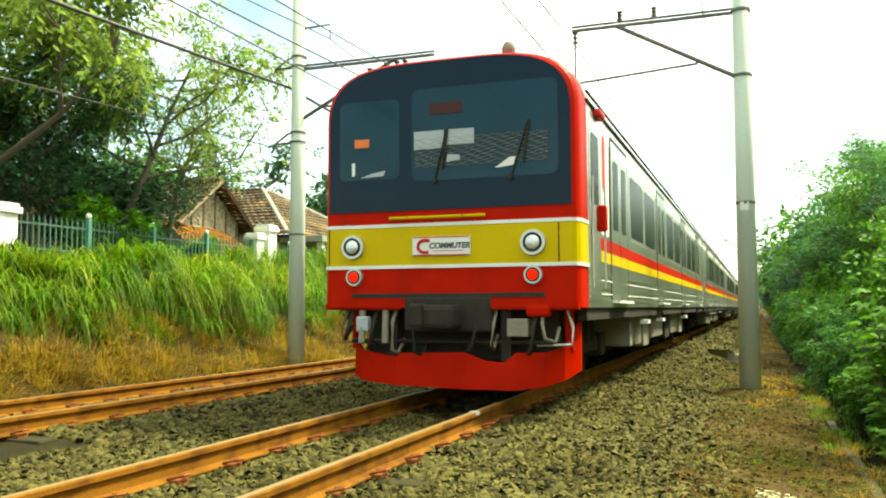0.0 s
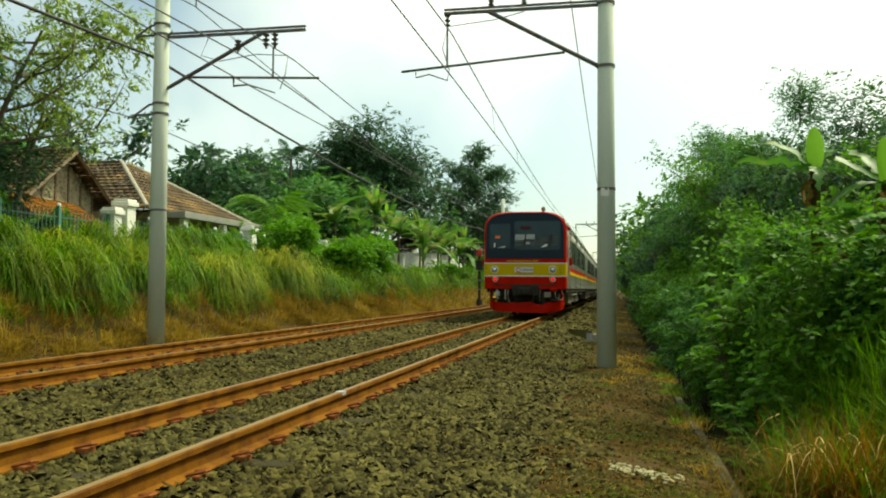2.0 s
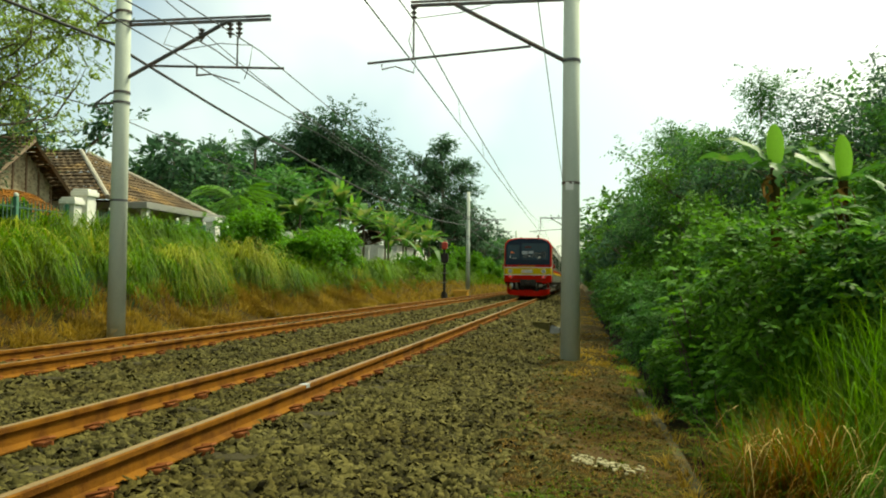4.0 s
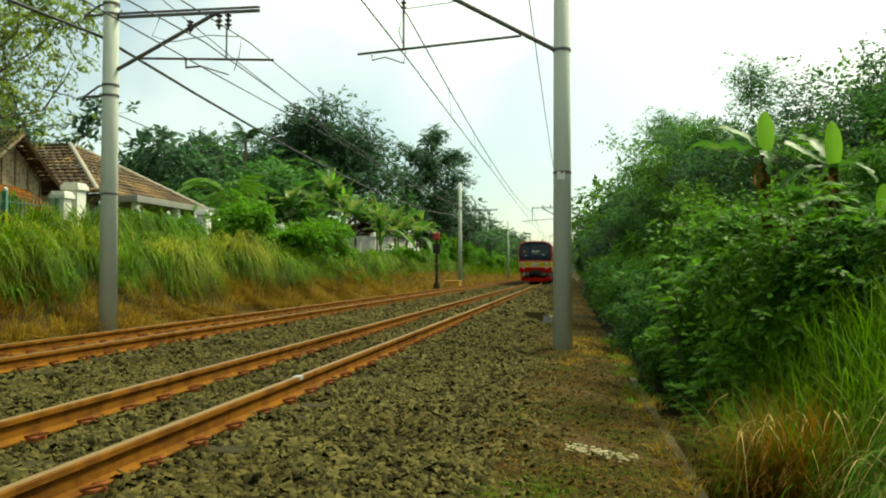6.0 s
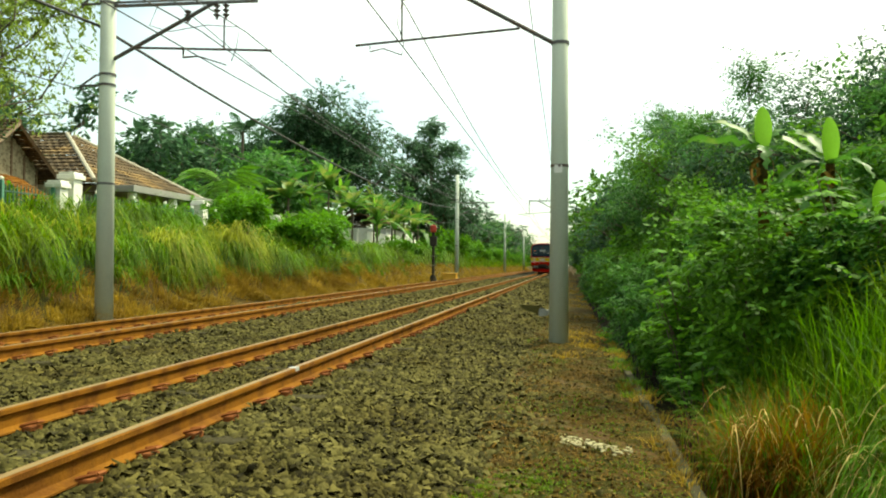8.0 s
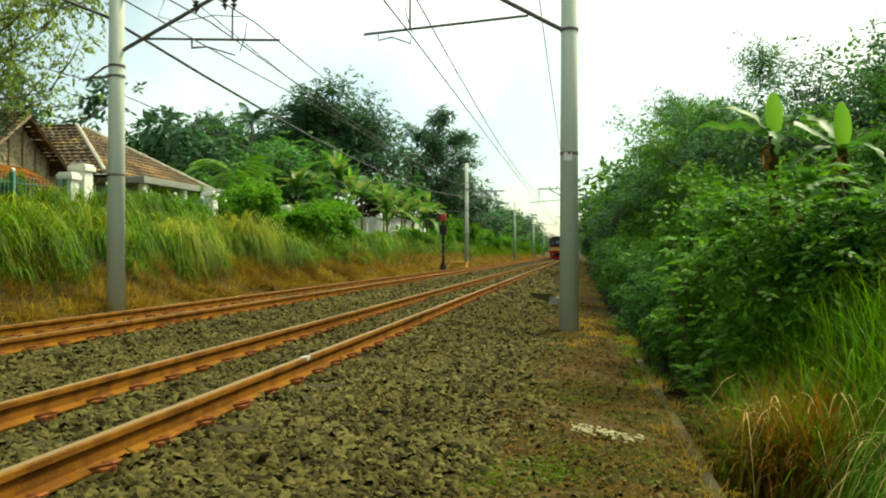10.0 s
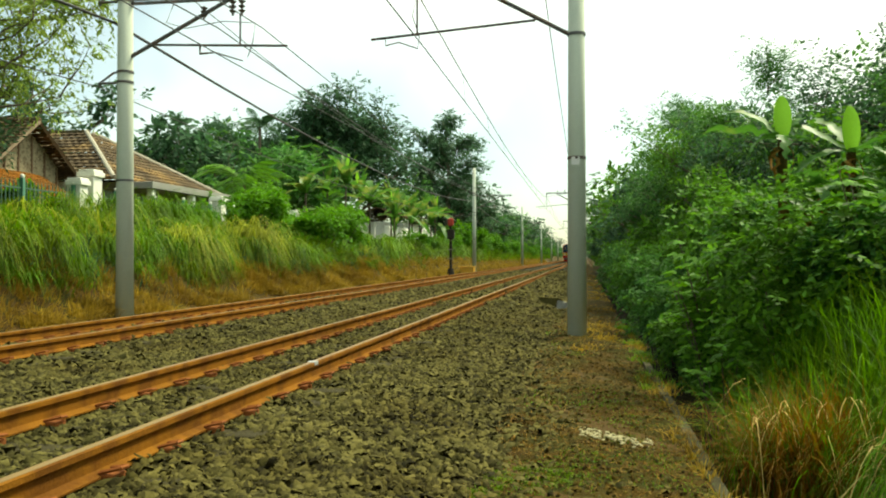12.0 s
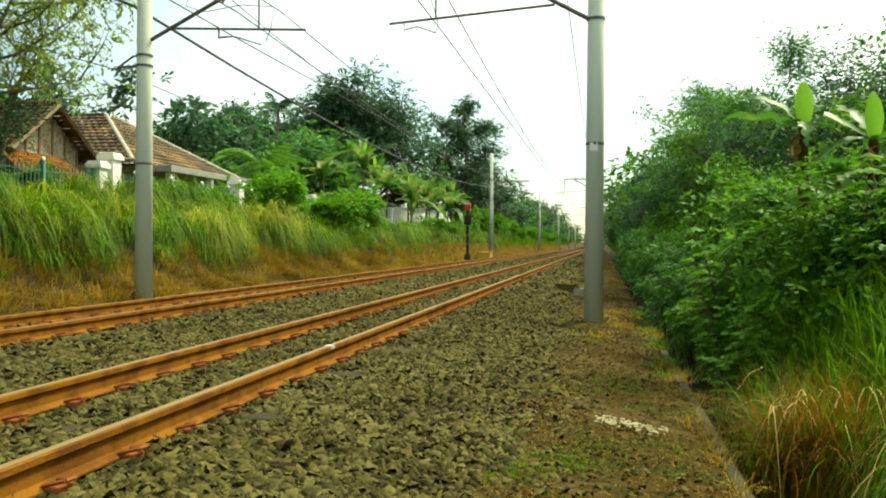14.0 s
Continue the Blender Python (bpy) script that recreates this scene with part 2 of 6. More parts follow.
def raw(name, verts, faces, mat, parent=None, smooth=False):
    """A mesh from arrays: verts (n, 3), faces (m, 4) or (m, 3)."""
    verts, faces = np.asarray(verts, np.float32), np.asarray(faces, np.int32)
    me = bpy.data.meshes.new(name)
    k = faces.shape[1]
    me.vertices.add(len(verts))
    me.vertices.foreach_set("co", verts.ravel())
    me.loops.add(faces.size)
    me.loops.foreach_set("vertex_index", faces.ravel())
    me.polygons.add(len(faces))
    me.polygons.foreach_set("loop_start", np.arange(0, faces.size, k, dtype=np.int32))
    me.update(calc_edges=True)
    me.validate()
    me.materials.append(mat)
    if smooth:
        me.polygons.foreach_set("use_smooth", [True] * len(me.polygons))
    ob = new(name, me)
    ob.parent = parent
    return ob


def thing(name, label, category, group="", at=None):
    ob = new(name)
    ob.empty_display_size = 0.1
    if at is not None:
        ob.matrix_basis = at
    return tagged(ob, label, category, group)


def box(bm, x0, x1, y0, y1, z0, z1, bevel=0.0):
    r = bmesh.ops.create_cube(bm, size=1)
    bmesh.ops.scale(bm, vec=(x1 - x0, y1 - y0, z1 - z0), verts=r["verts"])
    bmesh.ops.translate(bm, vec=((x0 + x1) / 2, (y0 + y1) / 2, (z0 + z1) / 2), verts=r["verts"])
    if bevel:
        edges = list({e for v in r["verts"] for e in v.link_edges})
        bmesh.ops.bevel(bm, geom=edges, offset=bevel, segments=2, affect="EDGES", profile=0.5)
    return bm


def boxed(*args, **kw):
    return box(bmesh.new(), *args, **kw)


def rod(bm, a, b, r0, r1=None, seg=8):
    a, b = Vector(a), Vector(b)
    r1 = r0 if r1 is None else r1
    m = Matrix.Translation((a + b) / 2) @ (b - a).to_track_quat("Z", "Y").to_matrix().to_4x4()
    bmesh.ops.create_cone(bm, cap_ends=True, segments=seg, radius1=r0, radius2=r1, depth=(b - a).length, matrix=m)
    return bm


def rodded(*args, **kw):
    return rod(bmesh.new(), *args, **kw)


def prism(bm, outline, y0, y1):
    """Extrudes an outline of (x, z) from y0 to y1."""
    lo = [bm.verts.new((x, y0, z)) for x, z in outline]
    hi = [bm.verts.new((x, y1, z)) for x, z in outline]
    bm.faces.new(lo)
    bm.faces.new(hi[::-1])
    n = len(lo)
    for i in range(n):
        bm.faces.new((lo[i], hi[i], hi[(i + 1) % n], lo[(i + 1) % n]))
    return bm


def rounded(x0, x1, z0, z1, r, seg=4):
    """The outline of a rounded rectangle."""
    out = []
    for cx, cz, a0 in ((x1 - r, z1 - r, 0), (x0 + r, z1 - r, 90), (x0 + r, z0 + r, 180), (x1 - r, z0 + r, 270)):
        for i in range(seg + 1):
            a = radians(a0 + 90 * i / seg)
            out.append((cx + r * math.cos(a), cz + r * math.sin(a)))
    return out


def sweep(paths, seg=6):
    """Tubes along lists of (point, radius); returns verts and quads."""
    V, Fc = [], []
    for path in paths:
        base = len(V)
        for i, (p, r) in enumerate(path):
            a, b = path[max(0, i - 1)][0], path[min(len(path) - 1, i + 1)][0]
            d = Vector(b) - Vector(a)
            q = d.to_track_quat("Z", "Y")
            for k in range(seg):
                w = q @ Vector((r * math.cos(6.2832 * k / seg), r * math.sin(6.2832 * k / seg), 0))
                V.append((p[0] + w.x, p[1] + w.y, p[2] + w.z))
        for i in range(len(path) - 1):
            for k in range(seg):
                a, b = base + i * seg + k, base + i * seg + (k + 1) % seg
                Fc.append((a, b, b + seg, a + seg))
    return V, Fc


# ---- plants ----
def sprays(rng, starts, outward, twig, leaf, per=8, aspect=0.42, droop=0.35):
    """Leafy twigs: per leaves to the two sides of each arching twig; returns verts and quads."""
    n = len(starts)
    d = outward / (np.linalg.norm(outward, axis=1)[:, None] + 1e-6) + rng.normal(size=(n, 3)) * 0.45
    d /= np.linalg.norm(d, axis=1)[:, None]
    side = np.cross(d, rng.normal(size=(n, 3)) * 0.35 + (0, 0, 1.0))
    side /= np.linalg.norm(side, axis=1)[:, None] + 1e-6
    L = (np.asarray(twig) * rng.uniform(0.6, 1.25, n))[:, None, None]
    f = ((np.arange(per) + 0.6) / per)[None, :, None]
    flip = np.where(np.arange(per) % 2, 1.0, -1.0)[None, :, None]
    c = starts[:, None] + d[:, None] * L * f - np.array([0, 0, 1.0]) * L * droop * f * f
    u = d[:, None] * 0.6 + side[:, None] * flip * 0.85 + np.array([0, 0, -1.0]) * droop * (0.4 + f) + rng.normal(size=(n, per, 3)) * 0.22
    u = (u / np.linalg.norm(u, axis=2)[..., None]).reshape(-1, 3)
    c = c.reshape(-1, 3)
    w = np.cross(u, rng.normal(size=c.shape) * 0.4 + (0, 0, 1.0))
    w /= np.linalg.norm(w, axis=1)[:, None] + 1e-6
    S = (leaf * rng.uniform(0.6, 1.35, len(c)))[:, None]
    V = np.stack([c, c + u * S * 0.45 + w * S * aspect * 0.5, c + u * S, c + u * S * 0.45 - w * S * aspect * 0.5], 1).reshape(-1, 3)
    return V, np.arange(len(c))[:, None] * 4 + np.array([[0, 1, 2, 3]])


def blades(rng, roots, height, width, lean=0.5, wind=(0, 0), steps=3, away=None):
    """Curved blades of grass; returns verts and quads."""
    n = len(roots)
    ang = rng.uniform(0, 6.2832, n)
    if away is not None:
        ang = np.arctan2(away[:, 1], away[:, 0]) + rng.normal(size=n) * 0.6
    dirn = np.stack([np.cos(ang) + wind[0], np.sin(ang) + wind[1], np.zeros(n)], 1)
    h = (height * rng.uniform(0.55, 1.25, n))[:, None]
    ln = (lean * rng.uniform(0.3, 1.5, n))[:, None]
    sd = np.stack([-dirn[:, 1], dirn[:, 0], np.zeros(n)], 1)
    sd /= np.linalg.norm(sd, axis=1)[:, None] + 1e-6
    rows = []
    for k in range(steps + 1):
        f = k / steps
        p = roots + dirn * h * ln * f ** 1.8 + np.array([0, 0, 1.0]) * h * (f - 0.56 * np.minimum(ln, 1.7) * f ** 2.4)
        w = width * (1 - f ** 1.5) * 0.5 + 0.0008
        rows += [p - sd * w, p + sd * w]
    V = np.stack(rows, 1).reshape(-1, 3)
    m = 2 * (steps + 1)
    i = np.arange(n)[:, None, None] * m
    q = np.array([[2 * k, 2 * k + 1, 2 * k + 3, 2 * k + 2] for k in range(steps)])[None]
    return V, (i + q).reshape(-1, 4)


def skeleton(rng, height, trunk, spread, lean=(0, 0), forks=5, rise=0.55, levels=2, start=0.35):
    """Trunk and limbs of a tree; returns tube paths and the limbs' end points."""
    paths, tips = [], []
    top = Vector((lean[0], lean[1], height * 0.8))
    pts = [(Vector((0, 0, -0.15)), trunk * 1.25)]
    for i in range(1, 6):
        f = i / 5
        pts.append((top * f + Vector(rng.uniform(-1, 1, 3)) * trunk * 0.8 * f, trunk * (1 - 0.75 * f)))
    paths.append(pts)
    tips.append(pts[-1][0])

    def limb(p, d, length, r, level):
        q, path = Vector(p), [(Vector(p), r)]
        d = Vector(d)
        for i in range(3):
            d = (d + Vector(rng.uniform(-1, 1, 3)) * 0.25 + Vector((0, 0, 0.08))).normalized()
            q = q + d * length / 3
            path.append((q.copy(), r * (1 - 0.25 * (i + 1))))
            if level >= levels - 1 or i == 2:
                tips.append(q.copy())
        paths.append(path)
        if level < levels:
            for _ in range(3):
                a = rng.uniform(0, 6.2832)
                nd = (d + Vector((math.cos(a), math.sin(a), rng.uniform(-0.3, 0.6))) * 0.9).normalized()
                limb(path[rng.integers(1, 4)][0], nd, length * 0.62, r * 0.5, level + 1)

    for k in range(forks):
        f = start + (0.95 - start) * k / max(1, forks - 1)
        a = k * 2.4 + rng.uniform(-0.4, 0.4)
        p = top * f
        length = spread * (1.15 - 0.55 * f) * rng.uniform(0.8, 1.15)
        limb(p, Vector((math.cos(a), math.sin(a), rise)).normalized(), length, trunk * 0.45 * (1.1 - 0.5 * f), 0)
    return paths, tips


def tree(name, label, seed, height, trunk, spread, leaf, count, clump, mat, at, lean=(0, 0), forks=6, rise=0.5, levels=2, start=0.35, aspect=0.45, droop=0.3, flat=0.75, group="trees"):
    rng = np.random.default_rng(seed)
    ob = thing(name, label, "tree", group, at)
    paths, tips = skeleton(rng, height, trunk, spread, lean, forks, rise, levels, start)
    v, f = sweep(paths)
    raw("trunk", v, f, M_BARK, ob, True)
    tips = np.array([tuple(t) for t in tips])
    n = count // 8
    pick = tips[rng.integers(0, len(tips), n)]
    off = rng.normal(size=(n, 3)) + (0, 0, 0.25)
    off *= (clump * rng.uniform(0.1, 0.75, (n, 1)) / np.linalg.norm(off, axis=1)[:, None])
    off[:, 2] *= flat
    v, f = sprays(rng, pick + off, off, clump * 0.62, leaf, 8, aspect, droop)
    raw("crown", v, f, mat, ob)
    return ob


def bush(name, label, seed, size, leaf, count, mat, at, blobs=9, aspect=0.5, group="bushes", stems=6, droop=0.2, category="bush"):
    """A bush: stems and uneven clumps of leaves over an area of size (x, y, z)."""
    rng = np.random.default_rng(seed)
    ob = thing(name, label, category, group, at)
    c = rng.uniform(-0.5, 0.5, (blobs, 3)) * (size[0] * 0.75, size[1] * 0.75, 0)
    c[:, 2] = size[2] * rng.uniform(0.25, 0.85, blobs)
    r = rng.uniform(0.16, 0.34, blobs) * min(size[0], size[2] * 1.3)
    v, f = sweep([[((x * 0.3, y * 0.3, -0.1), 0.03), ((x * 0.7, y * 0.7, z * 0.6), 0.02), ((x, y, z), 0.008)] for x, y, z in c[:stems]], 5)
    raw("stalk", v, f, M_BARK, ob, True)
    n = count // 8
    k = rng.integers(0, blobs, n)
    off = rng.normal(size=(n, 3)) + (0, 0, 0.3)
    off /= np.linalg.norm(off, axis=1)[:, None]
    p = c[k] + off * (r[k] * rng.uniform(0.25, 0.8, n))[:, None]
    p[:, 2] = np.maximum(p[:, 2], 0.06)
    v, f = sprays(rng, p, off, r[k] * 0.62, leaf, 8, aspect, droop + 0.1)
    raw("foliage", v, f, mat, ob)
    return ob


def blade_leaf(length, width, arch, torn, rng):
    """A long arching leaf with a fold along its rib; verts and quads along +x."""
    V, Fc, n = [], [], 14
    for i in range(n + 1):
        f = i / n
        x, z = length * (f - 0.12 * arch * f * f), length * (0.42 * f - arch * 0.75 * f * f)
        w = width * 0.5 * math.sin(math.pi * min(1, 0.06 + f * 0.92)) ** 0.6 * (1 - torn * rng.uniform(0, 0.35))
        wob = rng.uniform(-1, 1) * torn * 0.05
        V += [(x, w + wob, z + w * 0.35), (x, 0, z), (x, -w + wob, z + w * 0.35)]
    for i in range(n):
        a = i * 3
        Fc += [(a, a + 1, a + 4, a + 3), (a + 1, a + 2, a + 5, a + 4)]
    return np.array(V), np.array(Fc)


def banana(seed, at, height=2.6, count=8, length=1.7, young=True, label="banana plant with broad arching green leaves", wide=0.40, tilt=(-45, -5)):
    rng = np.random.default_rng(seed)
    ob = thing("banana_plant", label, "plant", "banana plants", at)
    stem = [((0, 0, -0.15), 0.09), ((0.02, 0, height * 0.35), 0.065), ((0.04, 0.02, height * 0.65), 0.045)]
    v, f = sweep([stem], 8)
    raw("stem", v, f, M_BARK, ob, True)
    for k in range(count):
        v, f = blade_leaf(length * rng.uniform(0.75, 1.15), wide * length / 1.7 * rng.uniform(0.75, 1.1), rng.uniform(0.3, 1.15), 1, rng)
        lf = raw("leaf", v, f, M_BANANA, ob, True)
        lf.matrix_basis = pose(0.04, 0.02, height * 0.62, 0, rng.uniform(*tilt), k * 137.5 + rng.uniform(-20, 20))
    if young:
        v, f = blade_leaf(length * 0.75, 0.16 * length, 0.05, 0, rng)
        lf = raw("leaf", v, f, M_BANANANEW, ob, True)
        lf["label"] = "bright young upright leaf"
        lf.matrix_basis = pose(0.04, 0.02, height * 0.64, 0, -60, rng.uniform(60, 120))
    return ob


def palm(seed, at, height=7, fronds=14, length=3.0, mat=None, label="coconut palm with drooping feathery fronds"):
    rng = np.random.default_rng(seed)
    ob = thing("coconut_palm", label, "palm", "palms", at)
    v, f = sweep([[((0, 0, -0.2), 0.17), ((0.2, 0, height * 0.5), 0.12), ((0.35, 0.1, height), 0.1)]], 8)
    raw("trunk", v, f, M_BARK, ob, True)
    for k in range(fronds):
        V, Fc = [], []
        arch = rng.uniform(0.7, 1.35)
        for i in range(26):
            fr = i / 26
            x, z = length * fr * (1 - 0.2 * arch * fr), length * (0.55 * fr - arch * 0.85 * fr * fr)
            ll = length * 0.26 * math.sin(math.pi * (0.1 + 0.85 * fr))
            for sgn in (-1, 1):
                b = len(V)
                V += [(x, 0, z), (x + 0.06, 0, z), (x + ll * 0.4, sgn * ll * 0.8, z - ll * 0.5), (x + ll * 0.36, sgn * ll * 0.8, z - ll * 0.52)]
                Fc.append((b, b + 1, b + 2, b + 3))
        lf = raw("frond", V, Fc, mat or M_LEAF, ob)
        lf.matrix_basis = pose(0.35, 0.1, height, 0, rng.uniform(-50, 20), k * 137.5 + rng.uniform(-15, 15))
    return ob

# ---- ground, ballast, ditch ----
PROFILE = ((-1500, 2.2), (-200, 2.2), (-60, 2.1), (-30, 1.95), (-20, 1.9), (-16, 1.85), (-13.4, 1.75), (-12.4, 1.68), (-11.6, 1.55), (-11, 1.3), (-10.4, 0.9), (-9.9, 0.5), (-9.5, 0.15), (-9.1, -0.1), (-8.7, -0.25),
           (-8.2, -0.42), (-6, -0.6), (-3, -0.6), (-1, -0.52), (-0.5, -0.46), (0, -0.45), (0.4, -0.46), (0.78, -0.5), (0.9, -1.15), (1.2, -1.2), (1.5, -1.15), (1.75, -0.7), (2.1, -0.35), (2.7, 0.0), (3.5, 0.3), (5, 0.7),
           (8, 1.2), (15, 1.6), (40, 2.0), (200, 2.2), (1500, 2.2))
PX, PZ = np.array([p[0] for p in PROFILE], float), np.array([p[1] for p in PROFILE], float)


def height_at(x, y):
    """The ground's height, with its unevenness."""
    z = np.interp(x, PX, PZ)
    rough = np.where(np.abs(np.asarray(x) + 5) < 4.0, 0.0, 1.0)
    ripple = 0.05 * np.sin(x * 2.1 + y * 0.9) + 0.05 * np.sin(y * 1.7 - x * 0.8) + 0.03 * np.sin(y * 4.1 + x * 3.3)
    bank = np.clip((-9.0 - x) / 1.5, 0, 1)
    return z + ripple * rough * (0.3 + 1.2 * bank)


xs = np.array(sorted(set(np.concatenate([PX, np.arange(-14, 5, 0.35)]))))
ys = np.array(sorted(set(np.concatenate([np.arange(-20, 60, 0.5), np.arange(60, 340, 6.0), [-1500, -400, -100, -50, 500, 900, 2000]]))))
gx, gy = np.meshgrid(xs, ys)
gv = np.stack([gx, gy, height_at(gx, gy)], -1).reshape(-1, 3)
gi = (np.arange(len(ys) - 1)[:, None] * len(xs) + np.arange(len(xs) - 1)[None]).reshape(-1, 1)
ground = tagged(raw("ground", gv, gi + np.array([[0, 1, len(xs) + 1, len(xs)]]), M_SOIL, None, True), "brown earth ground with banks and a ditch along a railway", "ground", kind="structure")

# trodden strip between the ballast and the ditch
def path_at(x, y):
    bumps = 0.010 * np.sin(x * 23 + 3 * np.sin(y * 7)) * np.sin(y * 19 + 2 * np.sin(x * 11)) + 0.008 * np.sin(y * 31 + x * 17) + 0.02 * np.sin(y * 2.3 + x * 4)
    return height_at(x, y) + 0.018 + bumps


py = np.concatenate([np.arange(-15, 2, 0.5), np.arange(2, 18, 0.07), np.arange(18, 200, 0.5)])
gx, gy = np.meshgrid(np.linspace(0, 1, 25), py)
edge = -0.66 + 0.10 * np.sin(gy * 1.3) + 0.08 * np.sin(gy * 3.7 + 1) + 0.05 * np.sin(gy * 9.1)
gx = edge + (0.77 - edge) * gx
gz = path_at(gx, gy)
gz[:, 0] -= 0.05
gv = np.stack([gx, gy, gz], -1).reshape(-1, 3)
gi = (np.arange(len(py) - 1)[:, None] * 25 + np.arange(24)[None]).reshape(-1, 1)
tagged(raw("path", gv, gi + np.array([[0, 1, 26, 25]]), M_PATH, None, True), "trodden brown earth path with dry grass beside the ballast", "path", kind="structure")

TRACK_R, TRACK_L, HALF = -3.03, -6.76, 0.567
RAIL_H = 0.159
BED = ((-8.55, -0.45), (-8.0, -0.24), (-7.4, -0.19), (-6.1, -0.19), (-5.2, -0.24), (-4.6, -0.22), (-3.7, -0.185), (-2.3, -0.185), (-1.95, -0.2), (-1.3, -0.32), (-0.75, -0.46), (-0.55, -0.52))
BX, BZ = np.array([b[0] for b in BED]), np.array([b[1] for b in BED])


def bed_at(x, y):
    return np.interp(x, BX, BZ) + 0.010 * np.sin(x * 5 + y * 3.1) + 0.008 * np.sin(y * 6.3 - x * 2.2)


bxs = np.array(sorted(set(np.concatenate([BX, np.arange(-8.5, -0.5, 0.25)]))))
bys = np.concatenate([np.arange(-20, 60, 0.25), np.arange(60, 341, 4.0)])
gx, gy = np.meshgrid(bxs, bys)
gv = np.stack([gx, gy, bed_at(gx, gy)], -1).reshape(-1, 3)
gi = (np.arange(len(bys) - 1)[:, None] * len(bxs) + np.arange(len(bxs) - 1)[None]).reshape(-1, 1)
tagged(raw("ballast_bed", gv, gi + np.array([[0, 1, len(bxs) + 1, len(bxs)]]), M_BALLAST, None, True), "bed of crushed stone under two railway tracks, darkened as shade between the stones", "ballast", kind="structure")


def stones(name, label, seed, n, x0, x1, y0, y1, size, lift, mat=M_STONE, floor=bed_at, power=1.0):
    """Loose angular stones on a floor, denser towards y0."""
    rng = np.random.default_rng(seed)
    c = np.stack([rng.uniform(x0, x1, n), y0 + (y1 - y0) * rng.uniform(0, 1, n) ** power, np.zeros(n)], 1)
    c[:, 2] = floor(c[:, 0], c[:, 1]) + lift * rng.uniform(-0.6, 1.0, n)
    s = size * rng.uniform(0.5, 1.3, (n, 1)) * rng.uniform(0.6, 1.3, (n, 3)) * (1.2, 0.85, 0.60)
    v = np.array([(-0.5, -0.5, -0.4), (0.5, -0.5, -0.4), (0.5, 0.5, -0.4), (-0.5, 0.5, -0.4), (-0.28, 0, 0.5), (0.28, 0, 0.5)])[None] + rng.uniform(-0.22, 0.22, (n, 6, 3))
    v = v * s[:, None, :]
    yaw = rng.uniform(0, 6.2832, n) * 0.5
    q = np.stack([np.cos(yaw), rng.normal(size=n) * 0.27, rng.normal(size=n) * 0.27, np.sin(yaw)], 1)
    q /= np.linalg.norm(q, axis=1)[:, None]
    w, x, y, z = q.T
    R = np.stack([1 - 2 * (y * y + z * z), 2 * (x * y - z * w), 2 * (x * z + y * w), 2 * (x * y + z * w), 1 - 2 * (x * x + z * z), 2 * (y * z - x * w), 2 * (x * z - y * w), 2 * (y * z + x * w), 1 - 2 * (x * x + y * y)], 1).reshape(n, 3, 3)
    v = np.einsum("nij,nkj->nki", R, v) + c[:, None, :]
    ft = np.array([(0, 1, 5), (0, 5, 4), (2, 3, 4), (2, 4, 5), (1, 2, 5), (3, 0, 4)])
    f = (np.arange(n)[:, None, None] * 6 + ft[None]).reshape(-1, 3)
    return tagged(raw(name, v.reshape(-1, 3), f, mat), label, "ballast", kind="stuff")


# ---- concrete lip of the ditch ----
bm = bmesh.new()
for k in range(7):
    y0 = -6 + k * 3.0
    box(bm, 0.77 + 0.012 * math.sin(k * 2.3), 0.86 + 0.012 * math.sin(k * 2.3), y0, y0 + 2.97, -1.2, -0.47 + 0.015 * math.sin(k * 1.7), 0.012)
tagged(part("ditch_wall", bm, M_CONCRETE), "weathered concrete lip along a drainage ditch", "wall", kind="structure")

# near-black sheet along the bottom of the ditch, standing in for its shade
M_DITCHSHADE = material("ditch_shade", (0.012, 0.010, 0.004), 0.9, vary=0.5, scale=3, bump=0.6, fine=25, spec=0.05)
my = np.concatenate([np.arange(-6, 22, 0.25), np.arange(22, 120, 2.0)])
gx, gy = np.meshgrid(np.linspace(0.87, 1.72, 9), my)
gv = np.stack([gx, gy, height_at(gx, gy) + 0.02], -1).reshape(-1, 3)
gi = (np.arange(len(my) - 1)[:, None] * 9 + np.arange(8)[None]).reshape(-1, 1)
tagged(raw("ditch_bed", gv, gi + np.array([[0, 1, 10, 9]]), M_DITCHSHADE, None, True), "near-black sheet painted as the shade in the drainage ditch", "ditch", kind="structure")

# ---- railway tracks ----
RAIL_OUT = ((-0.065, -RAIL_H), (0.065, -RAIL_H), (0.065, -0.148), (0.012, -0.128), (0.009, -0.05), (0.034, -0.038), (0.034, -0.008), (0.026, -0.001), (-0.026, -0.001), (-0.034, -0.008), (-0.034, -0.038), (-0.009, -0.05), (-0.012, -0.128), (-0.065, -0.148))
CLIP_N = 75


def clip_mesh(bm, x, y, s):
    """A spring clip on its shoulder, at the foot of the rail."""
    box(bm, x + s * 0.055, x + s * 0.135, y - 0.06, y + 0.06, -0.185, -0.14, 0.008)
    rod(bm, (x + s * 0.045, y - 0.05, -0.135), (x + s * 0.15, y - 0.035, -0.11), 0.011, seg=5)
    rod(bm, (x + s * 0.15, y - 0.035, -0.11), (x + s * 0.15, y + 0.04, -0.115), 0.011, seg=5)
    rod(bm, (x + s * 0.15, y + 0.04, -0.115), (x + s * 0.05, y + 0.05, -0.13), 0.011, seg=5)
    return bm


